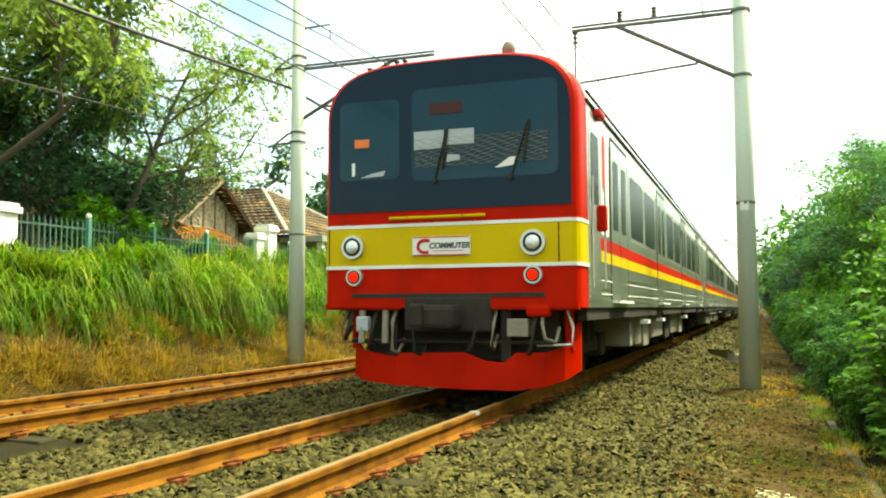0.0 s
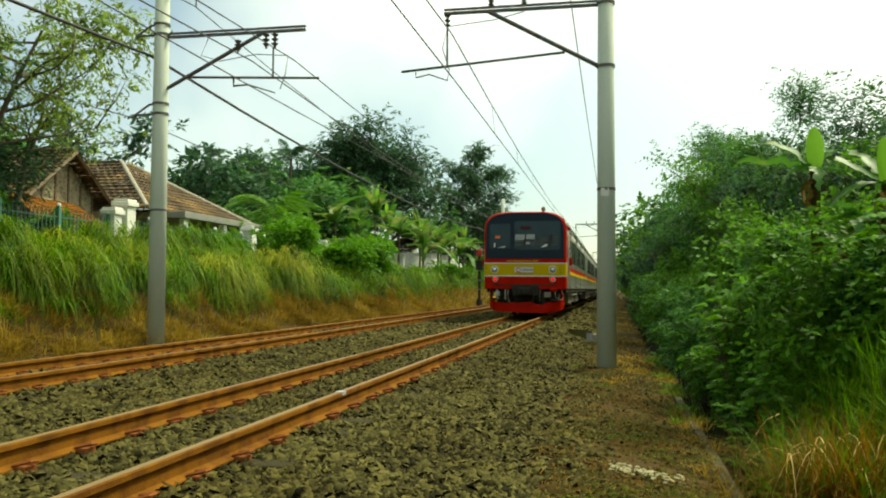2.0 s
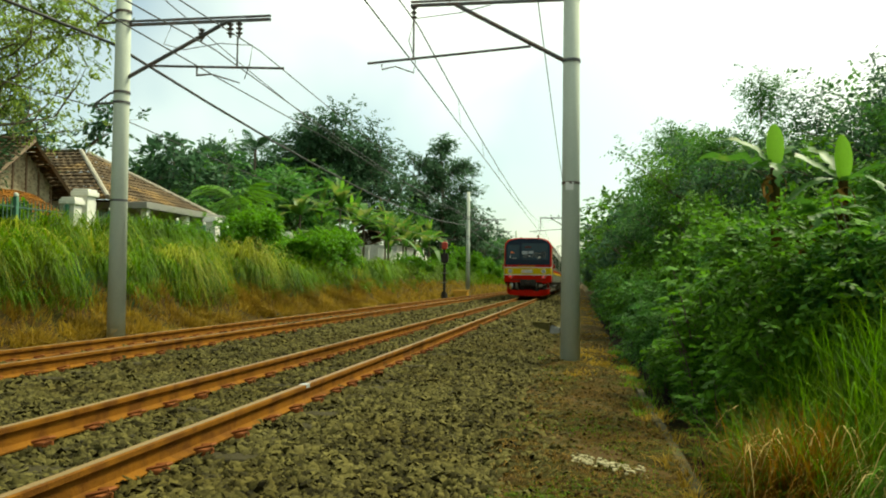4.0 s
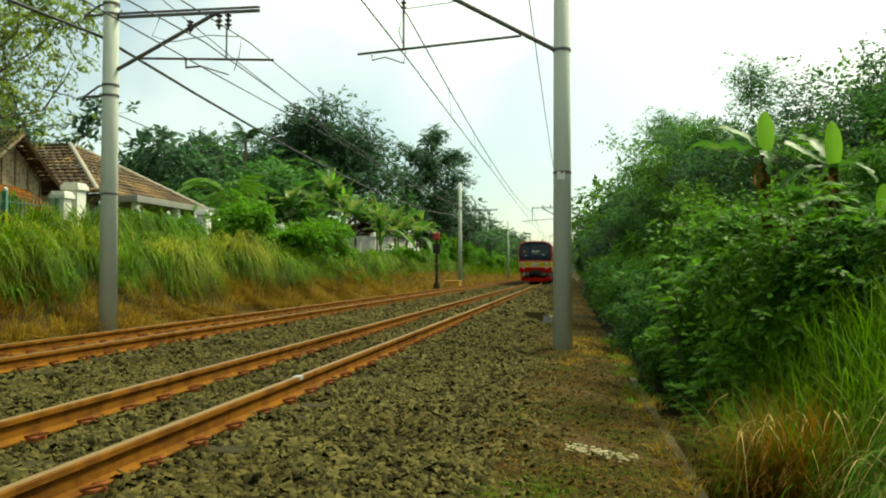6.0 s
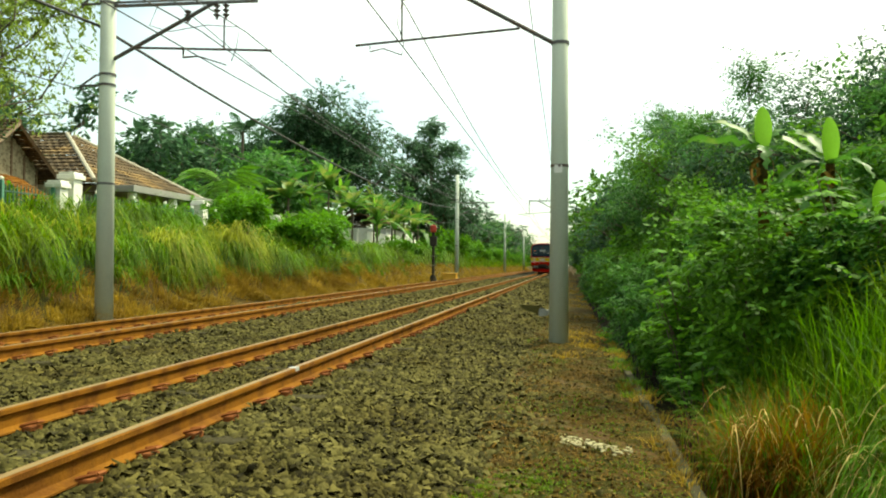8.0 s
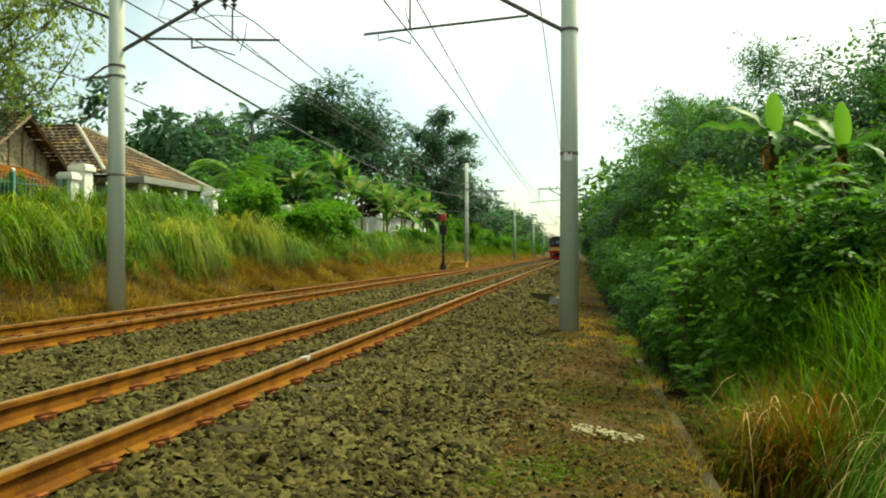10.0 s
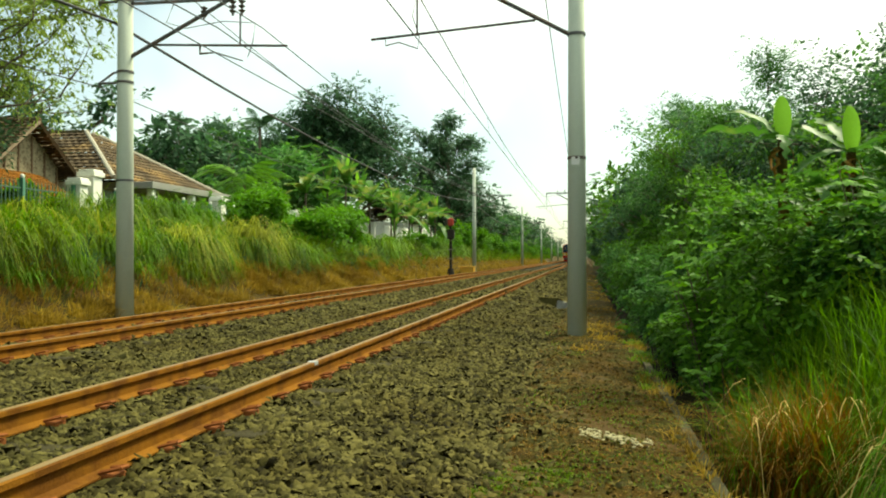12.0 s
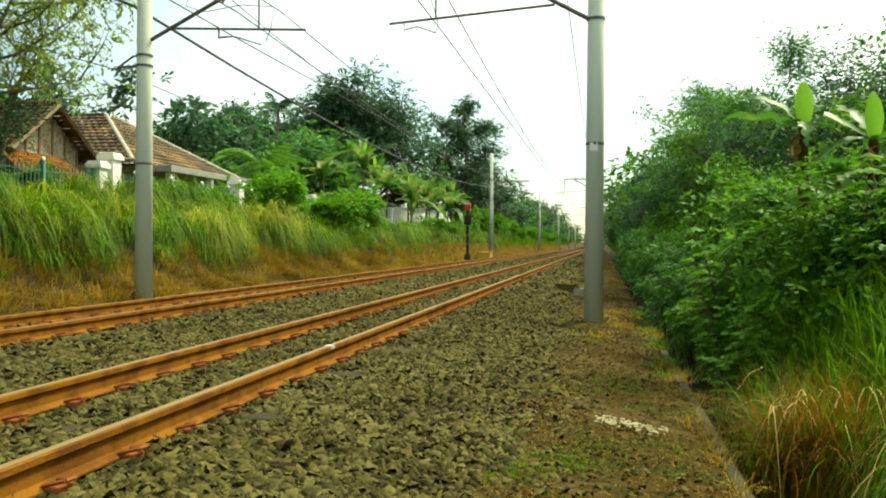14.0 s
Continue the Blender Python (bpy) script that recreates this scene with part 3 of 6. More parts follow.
def track(name, label, xc):
    ob = thing(name, label, "track", "railway tracks", pose(xc, 0, 0))
    for s in (-1, 1):
        bm = bmesh.new()
        prism(bm, [(s * HALF + x, z) for x, z in RAIL_OUT], -18, 330)
        rail = part("rail", bm, M_RUST, ob)
        bm = boxed(s * HALF - 0.024, s * HALF + 0.024, -18, 330, -0.003, 0.001)
        part("running_face", bm, M_RAILTOP, rail, "worn shiny top of the rail")
    first = None
    for k in range(CLIP_N):
        y = -5.0 + 0.6 * k
        m = pose(0, y, 0)
        if first is None:
            bm = boxed(-1.0, 1.0, -0.11, 0.11, -0.36, -0.176, 0.02)
            first = part("sleeper", bm, M_SLEEPER, ob)
            first.matrix_basis = m
            clips = []
            for s in (-1, 1):
                for t in (-1, 1):
                    clips.append(part("clip", clip_mesh(bmesh.new(), s * HALF, 0, t), M_CLIP, ob))
                    clips[-1].matrix_basis = m
        else:
            shared("sleeper", first, ob, m)
            for c in clips:
                shared("clip", c, ob, m)
    bm = bmesh.new()
    for k in range(CLIP_N, 200):
        box(bm, -1.0, 1.0, -5.11 + 0.6 * k, -4.89 + 0.6 * k, -0.36, -0.166)
    tagged(part("far_sleepers", bm, M_SLEEPER, ob), kind="stuff")
    return ob


right_track = track("railway_track", "rusty railway track on concrete sleepers carrying the train", TRACK_R)
part("rail_joint", boxed(HALF - 0.036, HALF + 0.036, 7.44, 7.54, -0.03, 0.0025), M_PALEGREY, right_track, "pale worn patch on the rail head")
track("railway_track", "rusty empty railway track beside the grass bank", TRACK_L)

# ---- overhead line ----
SPAN, FIRST = 52.4, 15.15
POLE_RX, POLE_LX = -0.15, -8.78


def insulator(bm, a, b, r=0.05, n=3):
    a, b = Vector(a), Vector(b)
    rod(bm, a, b, r * 0.35)
    for i in range(n):
        p = a.lerp(b, (i + 0.6) / (n + 0.4))
        d = (b - a).normalized() * 0.018
        rod(bm, p - d, p + d, r, r * 0.55, seg=10)
    return bm


def right_pole(at):
    """Concrete mast with a braced cantilever towards -x; its foot is at z = 0."""
    ob = thing("catenary_pole", "grey spun-concrete catenary pole with a braced steel cantilever", "pole", "catenary poles", at)
    bm = rodded((0, 0, -0.6), (0, 0, 8.4), 0.172, 0.132, seg=24)
    part("mast", bm, M_POLE, ob, smooth=True)
    for z in (3.15, 5.33, 6.46):
        bm = rodded((0, 0, z - 0.025), (0, 0, z + 0.025), 0.162, seg=20)
        part("clamp_band", bm, M_STEEL, ob)
    bm = boxed(-0.09, 0.05, -0.158, -0.148, 3.02, 3.16)
    part("number_plate", bm, M_WHITE, ob)
    bm = bmesh.new()
    box(bm, -2.92, -0.1, -0.03, 0.03, 6.42, 6.47)
    box(bm, -2.92, -0.1, -0.03, 0.03, 6.50, 6.53)
    part("top_arm", bm, M_STEEL, ob)
    part("brace", rodded((-0.1, 0, 5.33), (-2.1, 0, 6.44), 0.04), M_STEEL, ob)
    part("registration_tube", rodded((-0.72, 0, 5.62), (-3.72, 0, 5.40), 0.024), M_STEEL, ob)
    part("drop_post", rodded((-2.86, 0, 6.2), (-2.86, 0, 5.44), 0.018), M_STEEL, ob)
    for x in (-2.86,):
        part("insulator", insulator(bmesh.new(), (x, 0, 6.44), (x, 0, 6.15), 0.06), M_CERAMIC, ob)
    for x in (-2.05, -1.45):
        part("insulator", insulator(bmesh.new(), (x, 0, 6.72), (x, 0, 6.5), 0.06), M_CERAMIC, ob)
    v, f = sweep([[((-3.45, 0, 5.38), 0.014), ((-3.45, 0, 5.28), 0.014), ((-3.2, 0, 5.33), 0.012), ((-2.85, 0, 5.2), 0.012)]], 6)
    raw("steady_arm", v, f, M_STEEL, ob, True)
    v, f = sweep([[((-1.45, 0, 6.4), 0.009), ((-2.0, 0, 6.28), 0.009), ((-2.86, 0, 6.2), 0.009), ((-2.95, 0, 5.8), 0.009), ((-2.82, 0, 5.4), 0.009), ((-2.86, 0, 5.2), 0.009)]], 5)
    raw("jumper", v, f, M_WIRE, ob, True)
    return ob


def left_pole(at):
    """Concrete mast with a braced cantilever towards +x."""
    ob = thing("catenary_pole", "grey spun-concrete catenary pole with cantilever and feeder bracket", "pole", "catenary poles", at)
    bm = rodded((0, 0, -0.6), (0, 0, 8.4), 0.172, 0.132, seg=24)
    part("mast", bm, M_POLE, ob, smooth=True)
    for z in (2.72, 4.62, 4.82, 6.2, 6.4):
        bm = rodded((0, 0, z - 0.022), (0, 0, z + 0.022), 0.162, seg=20)
        part("clamp_band", bm, M_STEEL, ob)
    bm = bmesh.new()
    box(bm, 0.1, 3.0, -0.03, 0.03, 6.12, 6.17)
    box(bm, 0.1, 3.0, -0.03, 0.03, 6.20, 6.23)
    part("top_arm", bm, M_STEEL, ob)
    part("brace", rodded((0.12, 0, 5.12), (2.15, 0, 6.14), 0.04), M_STEEL, ob)
    part("registration_tube", rodded((0.6, 0, 5.33), (3.28, 0, 5.2), 0.024), M_STEEL, ob)
    part("drop_post", rodded((2.35, 0, 5.85), (2.35, 0, 5.24), 0.018), M_STEEL, ob)
    for x in (2.2, 2.38):
        part("insulator", insulator(bmesh.new(), (x, 0, 6.12), (x, 0, 5.82), 0.072), M_CERAMIC, ob)
    part("insulator", insulator(bmesh.new(), (1.62, 0, 6.02), (1.62, 0, 5.78), 0.072), M_CERAMIC, ob)
    v, f = sweep([[((1.54, 0, 5.28), 0.026), ((1.54, 0, 5.12), 0.026), ((1.85, 0, 5.13), 0.015), ((2.4, 0, 4.95), 0.013)]], 6)
    raw("steady_arm", v, f, M_STEEL, ob, True)
    v, f = sweep([[((1.0, 0, 6.1), 0.009), ((0.85, 0, 5.75), 0.009), ((1.25, 0, 5.62), 0.009), ((2.0, 0, 5.72), 0.009), ((2.65, 0, 5.66), 0.009), ((2.6, 0, 5.3), 0.009), ((2.5, 0, 5.02), 0.009)]], 5)
    raw("jumper", v, f, M_WIRE, ob, True)
    v, f = sweep([[((0.12, 0, 7.0), 0.022), ((0.72, 0, 7.02), 0.02), ((0.72, 0, 6.72), 0.016)]], 6)
    raw("feeder_bracket", v, f, M_STEEL, ob, True)
    for z in (6.2, 4.62):
        v, f = sweep([[((-0.1, 0, z + 0.2), 0.022), ((-0.24, 0, z + 0.2), 0.022), ((-0.52, 0, z + 0.02), 0.02)], [((-0.1, 0, z), 0.022), ((-0.35, 0, z), 0.022), ((-0.54, 0, z), 0.02)], [((-0.52, 0, z + 0.03), 0.024), ((-0.53, 0, z - 0.02), 0.024), ((-0.54, 0, z - 0.07), 0.024)]], 6)
        raw("wire_bracket", v, f, M_STEEL, ob, True)
        part("bracket_strut", rodded((-0.1, -0.02, z - 0.002), (-0.55, -0.02, z - 0.002), 0.024), M_STEEL, ob)
    return ob


r_pole = right_pole(pose(POLE_RX, FIRST, -0.45))
l_pole = left_pole(pose(POLE_LX, FIRST + 0.05, -0.28))
for k in (-1, 1, 2, 3, 4, 5):
    copy_thing(r_pole, pose(POLE_RX, FIRST + SPAN * k, -0.45))
    copy_thing(l_pole, pose(POLE_LX, FIRST + SPAN * k, -0.28))


def wire(name, label, x, z, sag, r, zig=0.0, spans=range(-1, 5), skip=0):
    """A wire from pole to pole, hanging by sag in each span."""
    path = []
    for k in spans:
        for i in range(12):
            f = i / 12
            zz = zig * (1 if k % 2 else -1) * (1 - 2 * f)
            path.append(((x + zz, FIRST + SPAN * (k + f), z - 4 * sag * f * (1 - f)), r))
    v, f = sweep([path], 5)
    return tagged(raw(name, v, f, M_WIRE, None, True), label, "wire", "overhead wires")


wire("contact_wire", "thin dark contact wire over the track", -2.9, 4.72, 0.03, 0.012, -0.05)
wire("contact_wire", "thin dark contact wire over the track", TRACK_L + 0.16, 4.80, 0.03, 0.012, 0.25)
wire("messenger_wire", "dark messenger wire hung from the cantilevers", -2.93, 5.62, 0.62, 0.013)
wire("messenger_wire", "dark messenger wire hung from the cantilevers", -6.85, 5.30, 0.5, 0.013)
wire("feeder_cable", "thick black feeder cable on the poles", POLE_LX - 0.2, 5.5, 0.8, 0.032)
wire("feeder_wire", "thin feeder wire on the pole bracket", POLE_LX + 0.72, 6.44, 1.1, 0.011)
wire("feeder_wire", "thin feeder wire on the cantilever end", POLE_LX + 2.8, 5.27, 0.5, 0.011)
wire("feeder_wire", "thin wire carried beside the mast", POLE_LX - 0.54, 4.27, 0.6, 0.011)
wire("feeder_wire", "thin feeder wire on the cantilever insulators", POLE_RX - 0.6, 6.0, 0.5, 0.011)
for xm, zm, sag, xc, zc, zig in ((-2.93, 5.62, 0.62, -2.9, 4.72, -0.05), (-6.85, 5.30, 0.5, TRACK_L + 0.16, 4.80, 0.25)):
    for k in range(0, 3):
        for i in range(1, 10):
            f = i / 10
            y = FIRST + SPAN * (k + f)
            foot = xc + zig * (1 if k % 2 else -1) * (1 - 2 * f)
            v, fc = sweep([[((xm, y, zm - 4 * sag * f * (1 - f)), 0.004), ((foot, y, zc - 0.12 * f * (1 - f)), 0.004)]], 4)
            tagged(raw("dropper", v, fc, M_WIRE), "thin wire dropper between messenger and contact wire", "wire", "wire droppers")

# ---- the train ----
W = 1.40
ARC = [(W * math.cos(a) ** 0.5, 2.93 + 0.65 * math.sin(a) ** 0.76) for a in (radians(90 * k / 16) for k in range(1, 16))]
SECTION = [(W, 0.95), (W, 2.95)] + ARC + [(0.0, 3.58)]
SECTION = SECTION + [(-x, z) for x, z in SECTION[-2::-1]]
CAR = 20.0


def ring(shrink, z0=0.95):
    return [(x * (1 - shrink / W), z if z < 1 else z - shrink * (0.6 if z > 3 else 0)) for x, z in SECTION]


def shell(bm, stations):
    """Skin through body sections (y, shrink), with a face at each end."""
    rows = [[bm.verts.new((x, y, z)) for x, z in ring(s)] for y, s in stations]
    for a, b in zip(rows, rows[1:]):
        for i in range(len(a)):
            j = (i + 1) % len(a)
            bm.faces.new((a[i], b[i], b[j], a[j]))
    bm.faces.new(rows[0])
    bm.faces.new(rows[-1][::-1])
    return bm


def side_plate(y0, y1, z0, z1, r, side, out, thick=0.02):
    """A rounded plate on a car's side, proud of it by out."""
    bm = bmesh.new()
    pts = rounded(y0, y1, z0, z1, r)
    x0, x1 = side * (W - thick), side * (W + out)
    lo = [bm.verts.new((x0, y, z)) for y, z in pts]
    hi = [bm.verts.new((x1, y, z)) for y, z in pts]
    bm.faces.new(lo)
    bm.faces.new(hi)
    n = len(pts)
    for i in range(n):
        bm.faces.new((lo[i], lo[(i + 1) % n], hi[(i + 1) % n], hi[i]))
    return bm


def bogie(parent, y):
    frame_bm = bmesh.new()
    for s in (-1, 1):
        box(frame_bm, s * 0.82 - 0.07, s * 0.82 + 0.07, y - 1.5, y + 1.5, 0.36, 0.56, 0.02)
        for dy in (-1.05, 1.05):
            box(frame_bm, s * 0.82 - 0.12, s * 0.82 + 0.12, y + dy - 0.17, y + dy + 0.17, 0.28, 0.6, 0.03)
        rod(frame_bm, (s * 0.82, y - 0.2, 0.5), (s * 0.82, y - 0.2, 0.92), 0.16, seg=10)
        rod(frame_bm, (s * 0.82, y + 0.2, 0.5), (s * 0.82, y + 0.2, 0.92), 0.16, seg=10)
    box(frame_bm, -0.9, 0.9, y - 0.25, y + 0.25, 0.45, 0.7)
    b = part("bogie", frame_bm, M_DARK, parent, "grimy dark bogie frame")
    for dy in (-1.05, 1.05):
        bm = bmesh.new()
        for s in (-1, 1):
            rod(bm, (s * 0.52, y + dy, 0.43), (s * 0.63, y + dy, 0.43), 0.43, seg=24)
            rod(bm, (s * 0.50, y + dy, 0.43), (s * 0.53, y + dy, 0.43), 0.45, seg=24)
        rod(bm, (-0.75, y + dy, 0.43), (0.75, y + dy, 0.43), 0.08)
        part("wheelset", bm, M_DARK, b)


def coach(ob, y0, cab):
    """Body, doors, windows, stripes, underframe and roof gear of one car from y0 to y0 + 19.5."""
    y1 = y0 + 19.5
    front = y0 + 0.42 if cab else y0
    part("body", shell(bmesh.new(), [(front, 0.0), (y1, 0.0)]), M_STAINLESS, ob, "ribbed stainless steel body")
    rbm = bmesh.new()
    top = [(x, z + 0.012) for x, z in SECTION if z > 3.2]
    prism(rbm, top + [(x, z - 0.03) for x, z in top[::-1]], front, y1)
    part("roof", rbm, M_ROOF, ob, "grey roof skin")
    for k in range(3):
        ya = y0 + 3.5 + k * 5.5
        part("air_conditioner", boxed(-0.75, 0.75, ya, ya + 2.2, 3.5, 3.72, 0.06), M_ROOF, ob)
    doors = [y0 + 2.55 + 4.93 * k for k in range(4)]
    for s in (-1, 1):
        for z in (3.08, 3.17):
            part("gutter", boxed(s * (W + 0.004) - 0.012, s * (W + 0.004) + 0.012, front, y1, z, z + 0.022), M_DARK, ob)
        for z in (1.02, 1.16, 1.30):
            part("bead", boxed(s * (W + 0.004) - 0.006, s * (W + 0.004) + 0.006, front, y1, z, z + 0.018), M_STAINLESS, ob)
        part("red_stripe", boxed(s * W - 0.004, s * W + 0.004, y0 + 1.2, y1 - 0.2, 1.58, 1.72), M_RED, ob, "red painted stripe")
        part("yellow_stripe", boxed(s * W - 0.004, s * W + 0.005, y0 + 1.2, y1 - 0.2, 1.45, 1.575), M_YELLOW, ob, "yellow painted stripe")
        for yd in doors:
            fr = part("door_frame", side_plate(yd - 0.72, yd + 0.72, 1.02, 2.98, 0.09, s, 0.006), M_DARK, ob)
            for d in (-1, 1):
                ya, yb = (yd - 0.65, yd - 0.012) if d < 0 else (yd + 0.012, yd + 0.65)
                lf = part("door_leaf", side_plate(ya, yb, 1.05, 2.93, 0.03, s, 0.011), M_STAINLESS, ob, "stainless sliding door leaf")
                part("door_glass", side_plate(ya + 0.12, yb - 0.12, 1.88, 2.72, 0.06, s, 0.014), M_SIDEGLASS, lf)
                part("door_red", boxed(s * W - 0.004, s * (W + 0.013), ya, yb, 1.58, 1.72) if s > 0 else boxed(s * (W + 0.013), s * W + 0.004, ya, yb, 1.58, 1.72), M_RED, lf)
                part("door_yellow", boxed(s * W - 0.004, s * (W + 0.013), ya, yb, 1.45, 1.575) if s > 0 else boxed(s * (W + 0.013), s * W + 0.004, ya, yb, 1.45, 1.575), M_YELLOW, lf)
            part("door_step", boxed(s * W - 0.02 if s > 0 else s * W - 0.09, s * W + 0.09 if s > 0 else s * W + 0.02, yd - 0.6, yd + 0.6, 1.0, 1.03), M_WHITE, ob, "pale metal door step")
        for k in range(3):
            ya, yb = doors[k] + 0.95, doors[k + 1] - 0.95
            mid = (ya + yb) / 2
            for a, b in ((ya, mid - 0.05), (mid + 0.05, yb)):
                wf = part("window_frame", side_plate(a, b, 1.84, 2.80, 0.1, s, 0.006), M_CHROME, ob, "pale metal window surround")
                part("window_pane", side_plate(a + 0.06, b - 0.06, 1.90, 2.74, 0.08, s, 0.009), M_SIDEGLASS, wf)
        # White band imitates the sky reflected in the steel above the windows.
        part("upper_panel", boxed(s * (W - 0.01) - 0.012, s * (W - 0.01) + 0.012, front, y1, 2.83, 2.96), M_WHITE, ob, "white band painted as sky reflected above the windows")
        for z in (1.09, 1.24):
            part("lower_line", boxed(s * (W + 0.004) - 0.006, s * (W + 0.004) + 0.006, y0 + 1.2, y1 - 0.2, z, z + 0.014), M_WHITE, ob, "thin pale line")
        part("sole_bar", boxed(s * 1.32 - 0.05, s * 1.32 + 0.05, y0 + 0.5, y1, 0.82, 0.96), M_DARK, ob)
        for k, (ya, ln, zb) in enumerate(((4.8, 1.3, 0.36), (6.4, 0.7, 0.3), (7.5, 1.9, 0.4), (9.9, 0.9, 0.32), (11.2, 1.6, 0.38), (13.2, 0.8, 0.34))):
            part("equipment_box", boxed(s * 0.85 - 0.35, s * 0.85 + 0.35, y0 + ya, y0 + ya + ln, zb, 0.9, 0.02), M_GREYBOX if k != 3 else M_DARK, ob, "grey underfloor equipment box" if k != 3 else "")
        for ya in (5.2, 7.4, 12.6):
            part("step_iron", boxed(s * 1.36 - 0.06, s * 1.36 + 0.06, y0 + ya, y0 + ya + 0.35, 0.70, 0.76), M_WHITE, ob)
    bogie(ob, y0 + 2.9)
    bogie(ob, y0 + 16.6)
    part("gangway", boxed(-0.5, 0.5, y1, y1 + 0.5, 1.1, 3.0, 0.05), M_DARK, ob, "black gangway bellows")
    part("underframe", boxed(-1.2, 1.2, y0 + 0.6, y1 - 0.2, 0.86, 0.95), M_DARK, ob)


def face_plate(x0, x1, z0, z1, r, y_front, thick=0.03):
    return prism(bmesh.new(), rounded(x0, x1, z0, z1, r), y_front, y_front + thick)


def lamp(ob, x, z, r, lens, name):
    bm = bmesh.new()
    rod(bm, (x, 0.02, z), (x, -0.055, z), r * 1.08, r, seg=28)
    h = part(name, bm, M_CHROME, ob, "pale ring-shaped lamp bezel")
    bm = bmesh.new()
    rod(bm, (x, -0.05, z), (x, -0.062, z), r * 0.78, seg=24)
    part("lamp_glass", bm, M_DARK, h)
    bm = bmesh.new()
    bmesh.ops.create_uvsphere(bm, u_segments=20, v_segments=10, radius=r * 0.62, matrix=Matrix.Translation((x, -0.05, z)) @ Matrix.Diagonal((1, 0.45, 1, 1)))
    part("lens", bm, lens, h, "", True)


def tail_car():
    ob = thing("commuter_train_tail_car", "red and yellow fronted stainless commuter train tail car on the track", "train", "train cars")
    coach(ob, 0.0, True)
    # red cab end, rounded at its corners
    part("cab_shell", shell(bmesh.new(), [(0.0, 0.07), (0.025, 0.035), (0.07, 0.010), (0.13, 0.0), (0.424, -0.002)]), M_RED, ob, "glossy red painted cab end")
    # black windscreen panel, its top follows the roof
    top = [(x * 0.946, z - 0.05) for x, z in SECTION if z >= 2.95]
    outline = [(1.325, 1.965)] + top + [(-1.325, 1.965)]
    part("windscreen_panel", prism(bmesh.new(), outline, -0.012, 0.05), M_MASK, ob, "glossy black panel round the windscreens")
    wl = part("windscreen", face_plate(-1.20, -0.50, 2.31, 3.16, 0.07, -0.016), M_GLASS, ob, "dark tinted windscreen")
    wr = part("windscreen", face_plate(-0.36, 1.20, 2.27, 3.24, 0.08, -0.016), M_GLASS, ob, "dark tinted windscreen with a wire grille behind")
    # grille of wavy wires
    paths = []
    for k in range(14):
        z = 2.42 + 0.022 * k
        paths.append([((x, -0.0225, z + 0.008 * math.sin(x * 42 + k * 2.2)), 0.0022) for x in np.linspace(-0.32, 1.10, 48)])
    v, f = sweep(paths, 3)
    raw("grille", v, f, M_GREYBOX, wr)
    # Two pale plates imitate daylight showing through from the far windows.
    part("sun_blind", boxed(-0.33, 0.0, -0.0235, -0.019, 2.60, 2.79), M_PALEGREY, wr, "pale patch painted as light seen through the cab")
    part("sun_blind", boxed(0.02, 0.33, -0.0235, -0.019, 2.63, 2.79), M_PALEGREY, wr)
    part("paper", prism(bmesh.new(), [(0.55, 2.36), (0.74, 2.38), (0.80, 2.47), (0.70, 2.46)], -0.0245, -0.019), M_WHITE, wr, "white paper behind the windscreen")
    part("paper", prism(bmesh.new(), [(0.03, 2.45), (0.18, 2.47), (0.17, 2.52), (0.04, 2.53)], -0.0245, -0.019), M_PALEGREY, wr)
    part("orange_notice", boxed(-1.02, -0.85, -0.0235, -0.019, 2.66, 2.75), M_ORANGE, wl, "small orange notice")
    part("paper", boxed(-1.05, -1.015, -0.0235, -0.019, 2.36, 2.50), M_WHITE, wl)
    part("paper", prism(bmesh.new(), [(-0.95, 2.335), (-0.68, 2.345), (-0.66, 2.40), (-0.80, 2.38)], -0.0245, -0.019), M_PALEGREY, wl)
    part("destination_sign", boxed(-0.16, 0.20, -0.0235, -0.019, 2.96, 3.08), M_LED, wr)
    for xb, zb, xt, zt in ((-0.10, 2.26, 0.04, 2.80), (0.72, 2.26, 0.90, 2.82)):
        bm = bmesh.new()
        rod(bm, (xb, -0.035, zb), (xt, -0.04, zt), 0.009, seg=6)
        rod(bm, (xt - 0.05, -0.038, zt - 0.42), (xt + 0.01, -0.038, zt), 0.012, seg=6)
        rod(bm, (xb, -0.01, zb), (xb, -0.045, zb), 0.025, seg=10)
        part("wiper", bm, M_DARK, ob, "black windscreen wiper")
    # waist bands wrap round the cab's corners
    def band(name, z0, z1, mat, out, label=""):
        bm = bmesh.new()
        half = [(W - 0.07, -out), (W - 0.035 + out * 0.5, 0.025 - out * 0.7), (W - 0.010 + out * 0.8, 0.07 - out * 0.4), (W + out, 0.13), (W + out, 0.425)]
        pts = [(-x, y) for x, y in half[::-1]] + half
        inner = [(x * 0.985, y + 0.03) for x, y in pts]
        lo = [bm.verts.new((x, y, z0)) for x, y in pts + inner[::-1]]
        hi = [bm.verts.new((x, y, z1)) for x, y in pts + inner[::-1]]
        bm.faces.new(lo)
        bm.faces.new(hi)
        n = len(lo)
        for i in range(n):
            bm.faces.new((lo[i], lo[(i + 1) % n], hi[(i + 1) % n], hi[i]))
        part(name, bm, mat, ob, label)
    band("yellow_band", 1.385, 1.80, M_YELLOW, 0.008, "yellow painted waist band")
    for z in (1.795, 1.36):
        band("white_strip", z, z + 0.035, M_WHITE, 0.014, "thin white strip")
    for x in (-1.33, 1.19):
        part("panel_seam", boxed(x, x + 0.012, -0.011, 0.0, 1.40, 1.79), M_DARK, ob)
